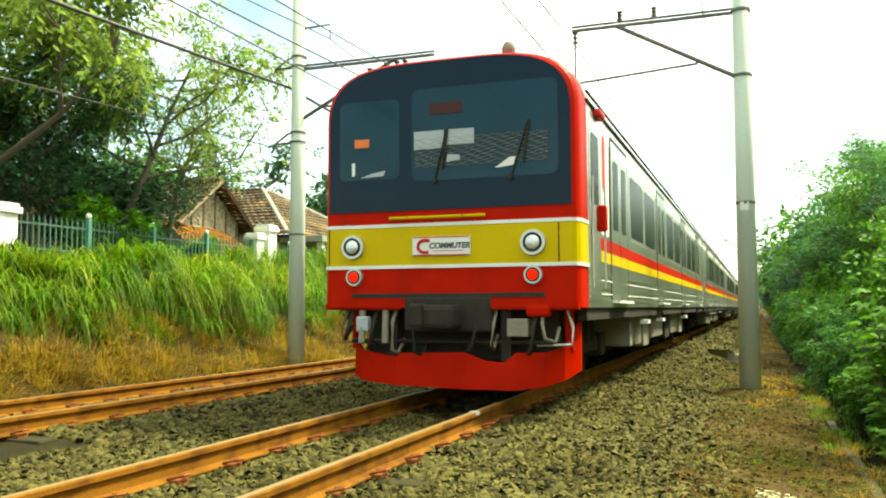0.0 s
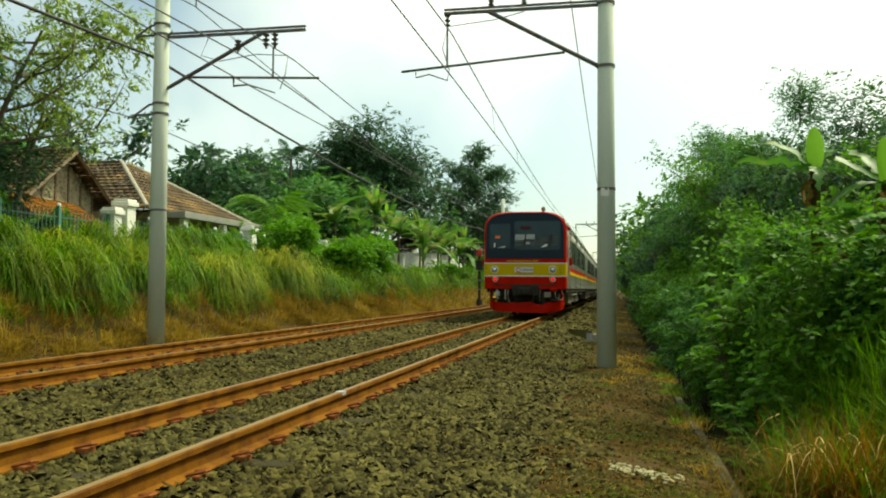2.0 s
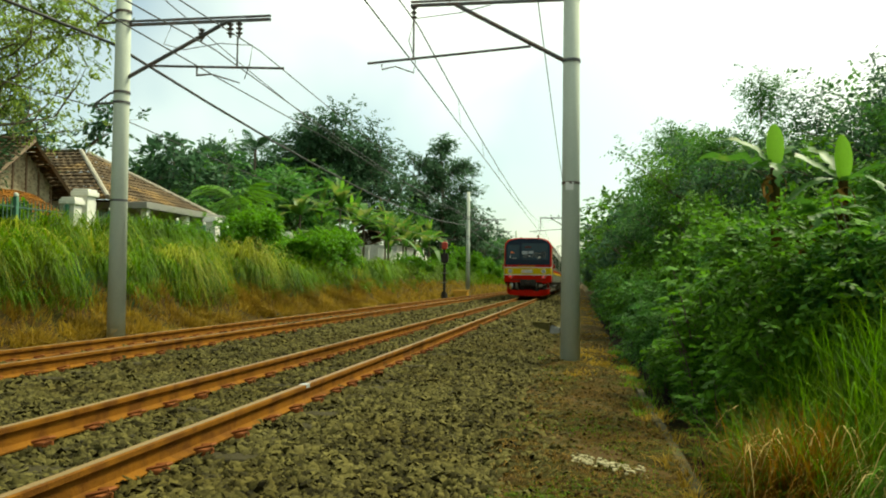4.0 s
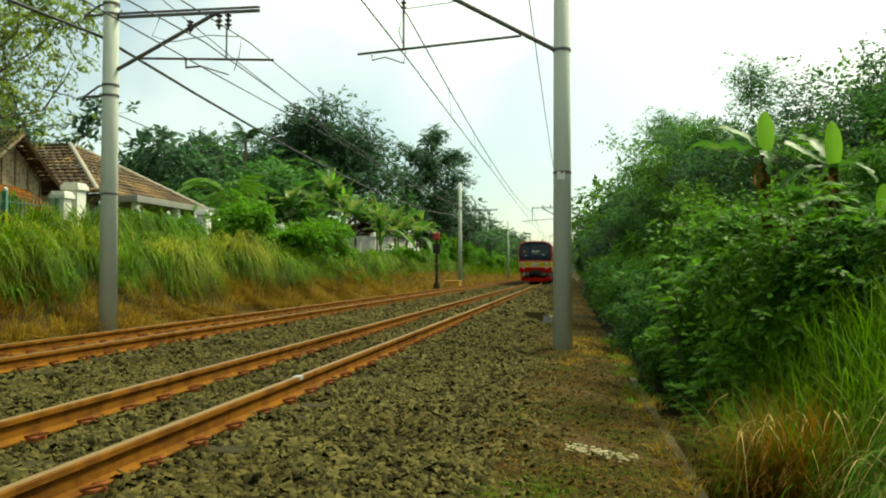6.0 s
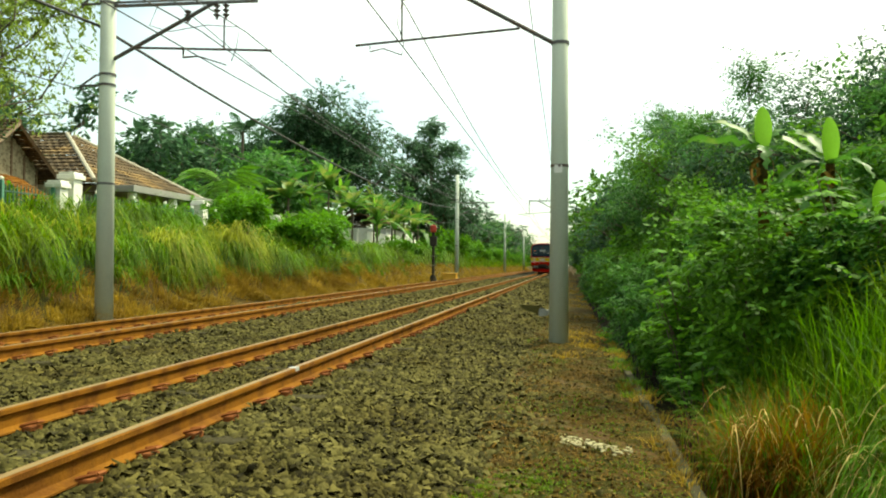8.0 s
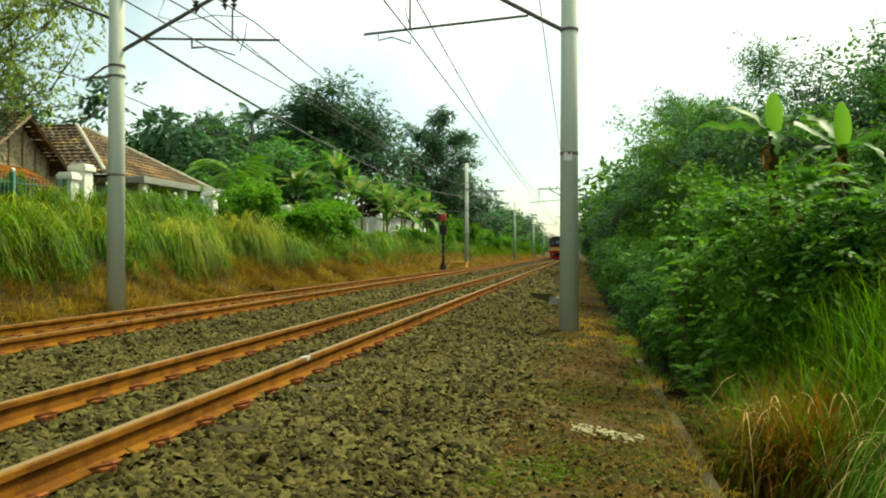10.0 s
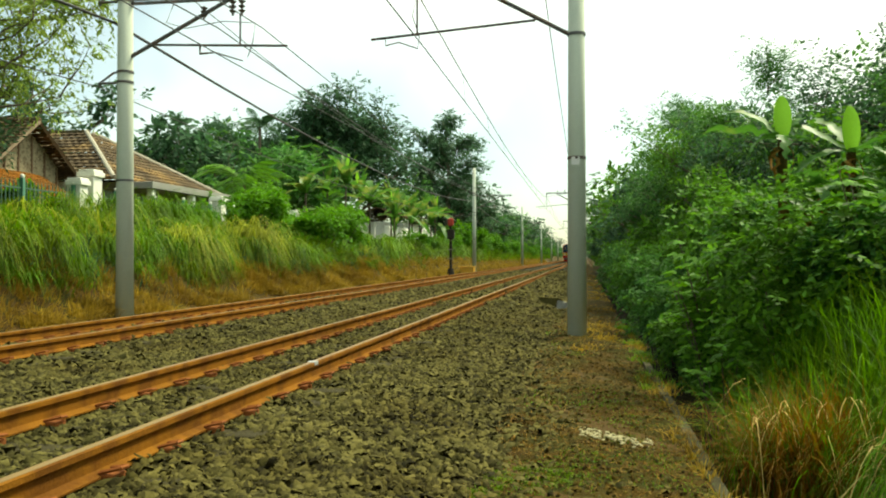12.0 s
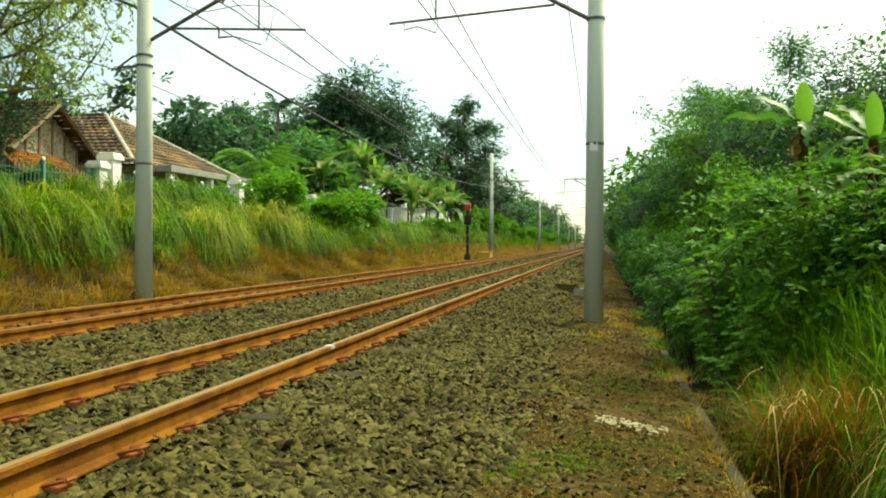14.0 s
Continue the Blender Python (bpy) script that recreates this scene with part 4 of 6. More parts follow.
    for x0, x1 in ((-0.60, -0.41), (-0.39, 0.20), (0.22, 0.45)):
        bm = rodded((x0, -0.045, 1.885), (x1, -0.045, 1.885), 0.016, seg=8)
        for x in (x0 + 0.03, x1 - 0.03):
            rod(bm, (x, 0, 1.885), (x, -0.045, 1.885), 0.01, seg=6)
        part("hand_rail", bm, M_YELLOW, ob, "yellow hand rail")
    for x in (-1.03, 0.94):
        lamp(ob, x, 1.595, 0.125, M_LENS, "headlight")
        lamp(ob, x + (0.02 if x < 0 else 0.0), 1.275, 0.09, M_TAIL, "tail_light")
    bd = part("badge", face_plate(-0.345, 0.285, 1.485, 1.685, 0.006, -0.03, 0.03), M_WHITE, ob, "white badge plate lettered COMMUTER")
    for z in (1.487, 1.673):
        part("badge_edge", boxed(-0.34, 0.28, -0.034, -0.028, z, z + 0.010), M_LOGORED, bd)
    v, f = sweep([[((-0.20 + 0.075 * math.cos(a) * 1.1, -0.033, 1.585 + 0.065 * math.sin(a)), 0.017) for a in np.linspace(0.9, 5.2, 14)]], 6)
    raw("swoosh", v, f, M_LOGORED, bd)
    part("underline", boxed(-0.12, 0.21, -0.033, -0.03, 1.53, 1.537), M_LOGORED, bd)
    txt = bpy.data.curves.new("lettering", "FONT")
    txt.body, txt.size, txt.align_x, txt.shear, txt.extrude, txt.space_character = "COMMUTER", 0.082, "CENTER", 0.22, 0.002, 0.98
    txt.offset = 0.0022
    txt.materials.append(M_INK)
    tob = new("lettering", txt)
    tob.parent, tob.matrix_basis = bd, pose(0.06, -0.033, 1.56, 90, 0, 0)
    # roof horn and lamp
    bm = rodded((0.60, 0.35, 3.5), (0.60, 0.35, 3.66), 0.05, 0.035, seg=12)
    bmesh.ops.create_uvsphere(bm, u_segments=14, v_segments=8, radius=0.075, matrix=Matrix.Translation((0.60, 0.35, 3.68)) @ Matrix.Diagonal((1, 1, 1.25, 1)))
    part("roof_antenna", bm, M_GREYBOX, ob, "grey dome antenna", True)
    # front valance, coupler and plough
    part("valance", prism(bmesh.new(), [(-1.38, 0.93), (-0.5, 0.93), (-0.45, 1.09), (0.45, 1.09), (0.5, 0.93), (1.38, 0.93), (1.38, 0.99), (-1.38, 0.99)][::-1], 0.02, 0.10), M_RED, ob)
    # Thin dark strip colours in a shadow line across the red.
    part("shadow_plate", boxed(-1.05, 1.05, -0.012, 0.02, 1.055, 1.10), M_DARK, ob, "dark strip painted as a shadow across the red front")
    part("coupler_pocket", boxed(-0.45, 0.5, -0.02, 0.5, 0.70, 1.08, 0.04), M_DARK, ob, "black coupler pocket")
    bm = boxed(-0.16, 0.20, -0.35, 0.3, 0.74, 0.98, 0.05)
    box(bm, -0.24, -0.10, -0.42, -0.2, 0.76, 0.99, 0.03)
    part("coupler", bm, M_DARK, ob, "grimy knuckle coupler")
    part("headstock", boxed(-1.0, 1.1, 0.3, 0.6, 0.40, 0.95, 0.02), M_DARK, ob)
    part("junction_box", boxed(0.66, 0.88, -0.02, 0.18, 0.66, 0.84, 0.015), M_GREYBOX, ob, "grey junction box")
    for x in (-0.95, -0.68):
        part("air_pipe", rodded((x, 0.05, 0.92), (x + 0.02, -0.02, 0.58), 0.035, seg=10), M_GREYBOX, ob, "pale air hose")
    part("air_tap", boxed(-1.0, -0.86, -0.02, 0.1, 0.70, 0.86, 0.02), M_PALEGREY, ob)
    for s, x in ((-1, -1.16), (1, 1.16)):
        v, f = sweep([[((x + s * 0.06, 0.25, 0.92), 0.014), ((x + s * 0.12, 0.22, 0.75), 0.014), ((x + s * 0.11, 0.22, 0.58), 0.014), ((x - s * 0.25, 0.22, 0.57), 0.014)]], 6)
        raw("foot_step", v, f, M_WHITE if s > 0 else M_GREYBOX, ob, True)
    part("red_hook", boxed(0.86, 1.10, -0.03, 0.12, 0.86, 0.98, 0.03), M_RED, ob)
    # hoses, pipes and cables between the coupler and the plough
    hr = np.random.default_rng(12)
    for x in (-1.08, -0.80, -0.58, -0.35, 0.34, 0.52, 0.94, 1.02):
        x2, zb = x + hr.uniform(-0.14, 0.14), hr.uniform(0.5, 0.66)
        v, f = sweep([[((x, 0.12, 0.94), 0.02), ((x, 0.0, 0.8), 0.02), ((x + (x2 - x) * 0.3, -0.05, zb), 0.02), ((x2, 0.04, zb - 0.04), 0.02), ((x2, 0.2, zb + 0.1), 0.02)]], 7)
        raw("air_hose", v, f, M_DARK if hr.uniform() < 0.7 else M_GREYBOX, ob, True)
    part("brake_pipe", rodded((-1.1, 0.12, 0.60), (1.1, 0.12, 0.60), 0.022, seg=8), M_DARK, ob)
    for s, x in ((-1, -1.2), (1, 1.2)):
        part("plough_post", boxed(x - 0.045, x + 0.045, 0.40, 0.48, 0.5, 0.94, 0.01), M_RED, ob)
    # plough: a bent plate
    bm = bmesh.new()
    xsn = [(-1.27, 0.55, 0.30, 0.82), (-1.15, 0.28, 0.24, 0.62), (-1.0, 0.14, 0.18, 0.50), (-0.55, 0.0, 0.15, 0.44), (-0.5, 0.0, 0.15, 0.48), (0.22, -0.02, 0.13, 0.50), (0.40, 0.0, 0.13, 0.42), (0.62, 0.0, 0.13, 0.40), (0.74, 0.02, 0.13, 0.50), (1.0, 0.12, 0.16, 0.50), (1.18, 0.28, 0.22, 0.55), (1.29, 0.55, 0.30, 0.86)]
    fr = [(bm.verts.new((x, y, z0)), bm.verts.new((x, y + 0.02, z1))) for x, y, z0, z1 in xsn]
    bk = [(bm.verts.new((x, y + 0.05, z0)), bm.verts.new((x, y + 0.07, z1))) for x, y, z0, z1 in xsn]
    for i in range(len(xsn) - 1):
        bm.faces.new((fr[i][0], fr[i + 1][0], fr[i + 1][1], fr[i][1]))
        bm.faces.new((bk[i][0], bk[i][1], bk[i + 1][1], bk[i + 1][0]))
        bm.faces.new((fr[i][1], fr[i + 1][1], bk[i + 1][1], bk[i][1]))
        bm.faces.new((fr[i][0], bk[i][0], bk[i + 1][0], fr[i + 1][0]))
    for i in (0, -1):
        bm.faces.new((fr[i][0], fr[i][1], bk[i][1], bk[i][0]))
    part("plough", bm, M_RED, ob, "dusty red plough plate")
    for s in (-1, 1):
        part("plough_bracket", boxed(s * 0.62 - 0.05, s * 0.62 + 0.05, 0.1, 0.22, 0.40, 0.95), M_DARK, ob)
    # crew door, its rails, mirror, marker lamp
    for s in (-1, 1):
        d = part("crew_door", side_plate(0.52, 1.12, 1.05, 2.95, 0.05, s, 0.008), M_STAINLESS, ob, "stainless crew door")
        part("door_glass", side_plate(0.60, 1.04, 2.05, 2.80, 0.06, s, 0.012), M_SIDEGLASS, d)
        for y in (0.47, 1.2):
            v, f = sweep([[((s * (W + 0.05), y, 1.15), 0.013), ((s * (W + 0.05), y, 2.3), 0.013)]], 6)
            raw("grab_rail", v, f, M_CHROME, ob, True)
        part("mirror", boxed(s * (W + 0.10) - 0.055, s * (W + 0.10) + 0.055, 0.66, 0.76, 1.74, 2.02, 0.03), M_RED, ob, "red flap on an arm")
        part("white_panel", side_plate(1.22, 1.74, 1.76, 2.95, 0.03, s, 0.004), M_WHITE, ob, "white painted panel beside the crew door")
        part("red_flash", side_plate(1.3, 1.5, 2.25, 2.9, 0.08, s, 0.007), M_LOGORED, ob, "faded red flash")
        part("marker_lamp", boxed(s * (W + 0.03) - 0.05, s * (W + 0.03) + 0.05, 0.85, 1.15, 3.0, 3.09, 0.03), M_LOGORED, ob, "red side marker lamp")
    return ob


tail = tail_car()
middle = thing("commuter_train_car", "stainless commuter train car with red and yellow stripe", "train", "train cars")
coach(middle, 0.0, False)
TRAIN = [tail, middle]
for k in range(6):
    TRAIN.append(copy_thing(middle, pose(0, 0, 0)))

TRAIN_Y = ((0, 8.2), (0.3, 11.2), (0.6, 14.25), (1.0, 18.3), (1.5, 23.5), (2.0, 28.9), (2.5, 34.4), (3.2, 42.2), (5.3, 64.5), (6.0, 73.0), (7.0, 88.0), (8.0, 104.0), (8.7, 115.0), (10.8, 149.0), (12.5, 178.0), (14.0, 205.0))
TRAIN_X = TRACK_R + 0.02


def motions():
    for k, car in enumerate(TRAIN):
        walk(car, [(t, pose(TRAIN_X, y + CAR * k, 0)) for t, y in TRAIN_Y])

# ---- houses and fence on the left bank ----
YARD = 1.78


def tiled_slope(name, parent, a, b, c, d, rows, cols, mat=M_TILE):
    """Overlapping tile courses on the slope a (eave left), b (eave right), c (ridge right), d (ridge left)."""
    a, b, c, d = (np.array(p, float) for p in (a, b, c, d))
    n = np.cross(b - a, d - a)
    n /= np.linalg.norm(n)
    if n[2] < 0:
        n = -n
    V, Fc = [], []
    for r in range(rows):
        f0, f1 = r / rows, min(1, (r + 1.15) / rows)
        l0, r0, l1, r1 = a + (d - a) * f0, b + (c - b) * f0, a + (d - a) * f1, b + (c - b) * f1
        k = max(1, int(cols * np.linalg.norm(r0 - l0) / np.linalg.norm(b - a)))
        for i in range(k):
            g0, g1 = i / k, (i + 1) / k
            p = [l0 + (r0 - l0) * g0, l0 + (r0 - l0) * g1, l1 + (r1 - l1) * g1, l1 + (r1 - l1) * g0]
            gm = (g0 + g1) / 2
            hi = 0.05 + 0.015 * math.sin(i * 12.9 + r * 7.7)
            m0, m1 = l0 + (r0 - l0) * gm + n * 0.045, l1 + (r1 - l1) * gm + n * 0.03
            s = len(V)
            V += [p[0] + n * hi, m0 + n * hi, p[1] + n * hi, p[2] + n * 0.01, m1, p[3] + n * 0.01, p[0] - n * 0.03, p[1] - n * 0.03]
            Fc += [(s, s + 1, s + 4, s + 5), (s + 1, s + 2, s + 3, s + 4), (s, s + 6, s + 7, s + 2)]
    return raw(name, V, Fc, mat, parent)


def bamboo_house():
    ob = thing("bamboo_house", "small house with woven bamboo gable and brown tiled roof", "house")
    x1, x0, ya, yb, zw, zt = -16.6, -24.0, 21.45, 24.72, 3.80, 4.93
    ym = (ya + yb) / 2
    bm = bmesh.new()
    lo = [(x1, ya), (x1, yb), (x0, yb), (x0, ya)]
    pr = [(ya, YARD - 0.2), (yb, YARD - 0.2), (yb, zw), (ym, zt), (ya, zw)]
    A = [bm.verts.new((x1, y, z)) for y, z in pr]
    B = [bm.verts.new((x0, y, z)) for y, z in pr]
    bm.faces.new(A)
    bm.faces.new(B[::-1])
    for i in range(5):
        bm.faces.new((A[i], B[i], B[(i + 1) % 5], A[(i + 1) % 5]))
    wall = part("wall", bm, M_BAMBOO, ob, "woven bamboo wall panels")
    for k in range(6):
        y = ya + 0.1 + k * (yb - ya - 0.2) / 5
        h = zw + (zt - zw) * (1 - abs(y - ym) / (ym - ya))
        part("batten", boxed(x1, x1 + 0.05, y - 0.03, y + 0.03, YARD, h - 0.08), M_WOOD, wall)
    # slats of the woven panel
    for k in range(18):
        z = 2.3 + k * 0.15
        hw = (yb - ya) / 2 if z < zw else (yb - ya) / 2 * (zt - z) / (zt - zw)
        part("weave_strip", boxed(x1, x1 + 0.018, ym - hw + 0.04, ym + hw - 0.04, z, z + 0.075), M_BAMBOO, wall)
    ov, ex = 0.45, 0.5
    drop = (zt - zw) / (ym - ya)
    for s, ye in ((-1, ya - ov), (1, yb + ov)):
        ze = zw - ov * drop
        tiled_slope("roof", ob, (x0, ye, ze), (x1 + ex, ye, ze), (x1 + ex, ym, zt + 0.12), (x0, ym, zt + 0.12), 14, 30)
        bm = bmesh.new()
        rod(bm, (x1 + ex, ye, ze - 0.02), (x1 + ex, ym, zt + 0.08), 0.06, seg=4)
        part("barge_board", bm, M_WOOD, ob)
    part("ridge", rodded((x0, ym, zt + 0.16), (x1 + ex, ym, zt + 0.16), 0.09, seg=8), M_TILE, ob)
    v = tiled_slope("lean_to_roof", ob, (-15.5, 20.6, 2.80), (-15.5, 23.8, 2.80), (-16.55, 23.6, 3.45), (-16.55, 20.8, 3.5), 14, 40, M_RUSTTIN)
    tagged(v, "rust-orange lean-to roof")
    for y in (20.7, 22.2, 23.6):
        part("lean_to_post", boxed(-15.6, -15.5, y, y + 0.09, YARD - 0.2, 2.88), M_WOOD, ob)
    return ob


def porch_house():
    ob = thing("tiled_house", "house with hipped brown tile roof and grey concrete porch slab", "house")
    x0, x1, y0, y1, ze, zr = -23.5, -15.9, 26.8, 35.6, 3.66, 5.95
    ra, rb = (-21.8, 31.2, zr), (-19.7, 31.2, zr)
    part("wall", boxed(x0 + 0.8, x1 - 1.2, y0 + 0.9, y1 - 0.8, YARD - 0.3, ze), M_PLASTER, ob)
    tiled_slope("roof", ob, (x1, y0, ze), (x1, y1, ze), (rb[0], rb[1] + 0.4, zr), rb, 14, 34)
    tiled_slope("roof", ob, (x0, y0, ze), (x1, y0, ze), rb, ra, 14, 26)
    tiled_slope("roof", ob, (x0, y1, ze), (x1, y1, ze), (rb[0], rb[1] + 0.4, zr), ra, 14, 26)
    tiled_slope("roof", ob, (x0, y0, ze), (x0, y1, ze), (ra[0], ra[1] + 0.4, zr), ra, 14, 34)
    for p in ((x1, y0), (x1, y1), (x0, y0), (x0, y1)):
        q = rb if p[0] == x1 else ra
        part("hip_ridge", rodded((p[0], p[1], ze + 0.06), (q[0], q[1] + (0.4 if p[1] == y1 else 0), zr + 0.06), 0.085, seg=8), M_MORTAR, ob, "pale mortar hip ridge")
    part("ridge", rodded((ra[0], ra[1] + 0.2, zr + 0.07), (rb[0], rb[1] + 0.2, zr + 0.07), 0.1, seg=8), M_CONCRETE, ob)
    part("porch_slab", boxed(-16.8, -14.9, 27.6, 34.4, 3.38, 3.62, 0.02), M_GREYWALL, ob, "grey concrete porch slab")
    for y in (27.9, 31.0, 33.9):
        part("porch_column", boxed(-15.3, -15.05, y, y + 0.25, YARD - 0.2, 3.4, 0.015), M_PLASTER, ob)
    for y in (28.7, 32.6):
        w = part("window", boxed(x1 - 1.22, x1 - 1.15, y, y + 1.3, 2.5, 3.4), M_WOOD, ob)
        part("pane", boxed(x1 - 1.18, x1 - 1.14, y + 0.1, y + 1.2, 2.6, 3.3), M_SIDEGLASS, w)
    part("door", boxed(x1 - 1.22, x1 - 1.15, 30.7, 31.6, YARD, 3.6), M_WOOD, ob)
    return ob


bamboo_house()
porch_house()
far_house = thing("small_house", "distant white walled house half hidden by banana plants", "house")
part("wall", boxed(-17.5, -13.4, 62, 70, 1.6, 3.6), M_PLASTER, far_house)
tiled_slope("roof", far_house, (-12.9, 61.5, 3.7), (-12.9, 70.5, 3.7), (-15.4, 70.5, 4.7), (-15.4, 61.5, 4.7), 8, 16)
tiled_slope("roof", far_house, (-18, 61.5, 3.7), (-18, 70.5, 3.7), (-15.4, 70.5, 4.7), (-15.4, 61.5, 4.7), 8, 16)

tagged(part("garden_wall", boxed(-12.95, -12.8, 53.5, 71, 1.3, 3.05, 0.01), M_PLASTER), "pale plastered garden wall behind banana plants", "wall", kind="structure")

FENCE_X = -13.5


def gate_pillar(at, h, w, label):
    ob = thing("gate_pillar", label, "pillar", "gate pillars", at)
    part("shaft", boxed(-w / 2, w / 2, -w / 2, w / 2, -0.4, h - 0.16, 0.012), M_PLASTER, ob)
    part("cap", boxed(-w / 2 - 0.06, w / 2 + 0.06, -w / 2 - 0.06, w / 2 + 0.06, h - 0.2, h - 0.07, 0.015), M_PLASTER, ob)
    part("cap_top", boxed(-w / 2 - 0.02, w / 2 + 0.02, -w / 2 - 0.02, w / 2 + 0.02, h - 0.07, h, 0.015), M_PLASTER, ob)
    return ob


for y, h, w in ((12.15, 1.18, 0.5), (21.6, 1.6, 0.42), (21.0, 1.32, 0.36), (29.9, 1.45, 0.42), (38.2, 1.4, 0.42), (45.0, 1.4, 0.42), (53.0, 1.4, 0.42)):
    gate_pillar(pose(FENCE_X, y, YARD), h, w, "whitewashed square gate pillar with a stepped cap")
part("low_wall", boxed(FENCE_X - 0.08, FENCE_X + 0.08, 21.6, 53, YARD - 0.4, YARD + 0.25), M_GREYWALL)
tagged(scene.objects["low_wall"], "low grey garden wall under the fence", "wall", kind="structure")

picket = None
for k in range(20):
    y = 8.2 + 2.1 * k
    bay = thing("fence_bay", "green painted iron picket fence bay behind long grass", "fence", "fence bays", pose(FENCE_X, y, YARD))
    bm = boxed(-0.05, 0.05, -0.05, 0.05, -0.4, 1.12, 0.008)
    part("post", bm, M_GREEN, bay)
    bm = bmesh.new()
    bmesh.ops.create_uvsphere(bm, u_segments=10, v_segments=6, radius=0.06, matrix=Matrix.Translation((0, 0, 1.16)))
    part("finial", bm, M_PLASTER, bay)
    for z in (0.35, 0.85):
        part("rail", boxed(-0.015, 0.015, 0.05, 2.05, z, z + 0.035), M_PICKET, bay)
    for i in range(13):
        m = pose(0, 0.16 + 0.147 * i, 0)
        if picket is None:
            bm = boxed(-0.012, 0.012, -0.014, 0.014, 0.05, 1.0)
            rod(bm, (0, 0, 1.0), (0, 0, 1.08), 0.02, 0.002, seg=4)
            picket = part("picket", bm, M_PICKET, bay)
            picket.matrix_basis = m
        else:
            shared("picket", picket, bay, m)

# ---- lineside signal and box ----
sg = thing("railway_signal", "black lineside signal post with a red head", "signal", at=pose(-8.62, 54.5, -0.25))
part("base", rodded((0, 0, -0.1), (0, 0, 0.5), 0.32, 0.16, seg=10), M_DARK, sg)
part("post", rodded((0, 0, 0.4), (0, 0, 3.3), 0.09, seg=10), M_DARK, sg)
for z in (1.1, 1.7, 2.3, 2.9):
    part("ladder_rung", boxed(-0.2, 0.2, -0.13, -0.09, z, z + 0.05), M_GREYBOX, sg)
part("head", boxed(-0.19, 0.19, -0.14, 0.08, 3.25, 3.75, 0.09), M_SIGRED, sg, "red round signal head")
part("cabinet", boxed(-0.2, 0.25, -0.25, 0.1, 2.4, 3.0, 0.02), M_DARK, sg)
cb = thing("trackside_box", "ochre yellow trackside equipment box on the bank foot", "box", at=pose(-8.35, 60.5, -0.3))
part("housing", boxed(-0.5, 0.5, -0.5, 0.5, 0, 0.55, 0.03), M_SIGYEL, cb)
part("lid", boxed(-0.55, 0.55, -0.55, 0.55, 0.55, 0.63, 0.02), M_SIGYEL, cb)

# ---- trees and houses' gardens, left ----
G = lambda x, y: float(height_at(np.array(x), np.array(y)))
tree("feathery_tree", "tall feathery tree with thin airy foliage over the fence", 3, 6.6, 0.13, 3.1, 0.15, 10500, 0.6, M_LEAFAIRY, pose(-15.0, 16.6, 1.75), lean=(1.5, 1.3), forks=10, rise=0.30, start=0.46, aspect=0.36, droop=0.6)
tree("feathery_tree", "lower feathery tree with pale airy foliage over the fence", 13, 5.4, 0.12, 1.9, 0.13, 2800, 0.6, M_LEAFAIRY, pose(-15.6, 19.4, 1.75), lean=(0.9, 0.4), forks=9, rise=0.4, start=0.45, aspect=0.36, droop=0.6)
tree("garden_tree", "tall leafy garden tree beside the house", 4, 10.4, 0.25, 4.4, 0.19, 44000, 1.05, M_LEAFAIRY, pose(-16.6, 14.0, 1.8), forks=10, rise=0.40, start=0.2, droop=0.5)
tree("garden_tree", "broad dark leafy tree behind the fence", 5, 4.6, 0.18, 2.3, 0.16, 24000, 0.9, M_LEAFHAZED, pose(-16.4, 15.6, 1.8), forks=8, rise=0.2, start=0.12)
tree("garden_tree", "low dark leafy tree beside the bamboo house", 6, 2.8, 0.14, 1.2, 0.17, 10000, 0.6, M_LEAFHAZED, pose(-16.3, 18.0, 1.8), forks=8, rise=0.2, start=0.12)
tree("mango_tree", "large dense dark green mango tree behind the houses", 7, 12.0, 0.45, 5.6, 0.36, 42000, 1.9, M_LEAFHAZED, pose(-21.5, 70, 1.9), forks=12, rise=0.25, start=0.15)
tree("mango_tree", "dense dark green tree", 8, 8.5, 0.4, 4.4, 0.36, 18000, 1.6, M_LEAFHAZED, pose(-27, 66, 1.9), forks=8, rise=0.35, start=0.2)
tree("layered_tree", "tall layered dark tree with gaps between its tiers", 9, 15.4, 0.3, 4.0, 0.30, 22000, 1.2, M_LEAFHAZED, pose(-13.6, 84, 1.8), forks=11, rise=0.05, start=0.25, flat=0.5, levels=1)
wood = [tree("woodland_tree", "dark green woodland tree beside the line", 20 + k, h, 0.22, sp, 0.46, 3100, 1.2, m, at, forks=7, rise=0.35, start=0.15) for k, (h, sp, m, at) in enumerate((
    (7.0, 3.4, M_LEAFHAZED, pose(-24, 47, 1.9)), (6.0, 3.2, M_LEAFTEAL, pose(-20, 55, 1.9)), (8.0, 3.6, M_LEAFHAZED, pose(-15.0, 96, 1.8)), (5.0, 2.8, M_LEAFTEAL, pose(-18.5, 48, 1.8))))]
rng = np.random.default_rng(40)
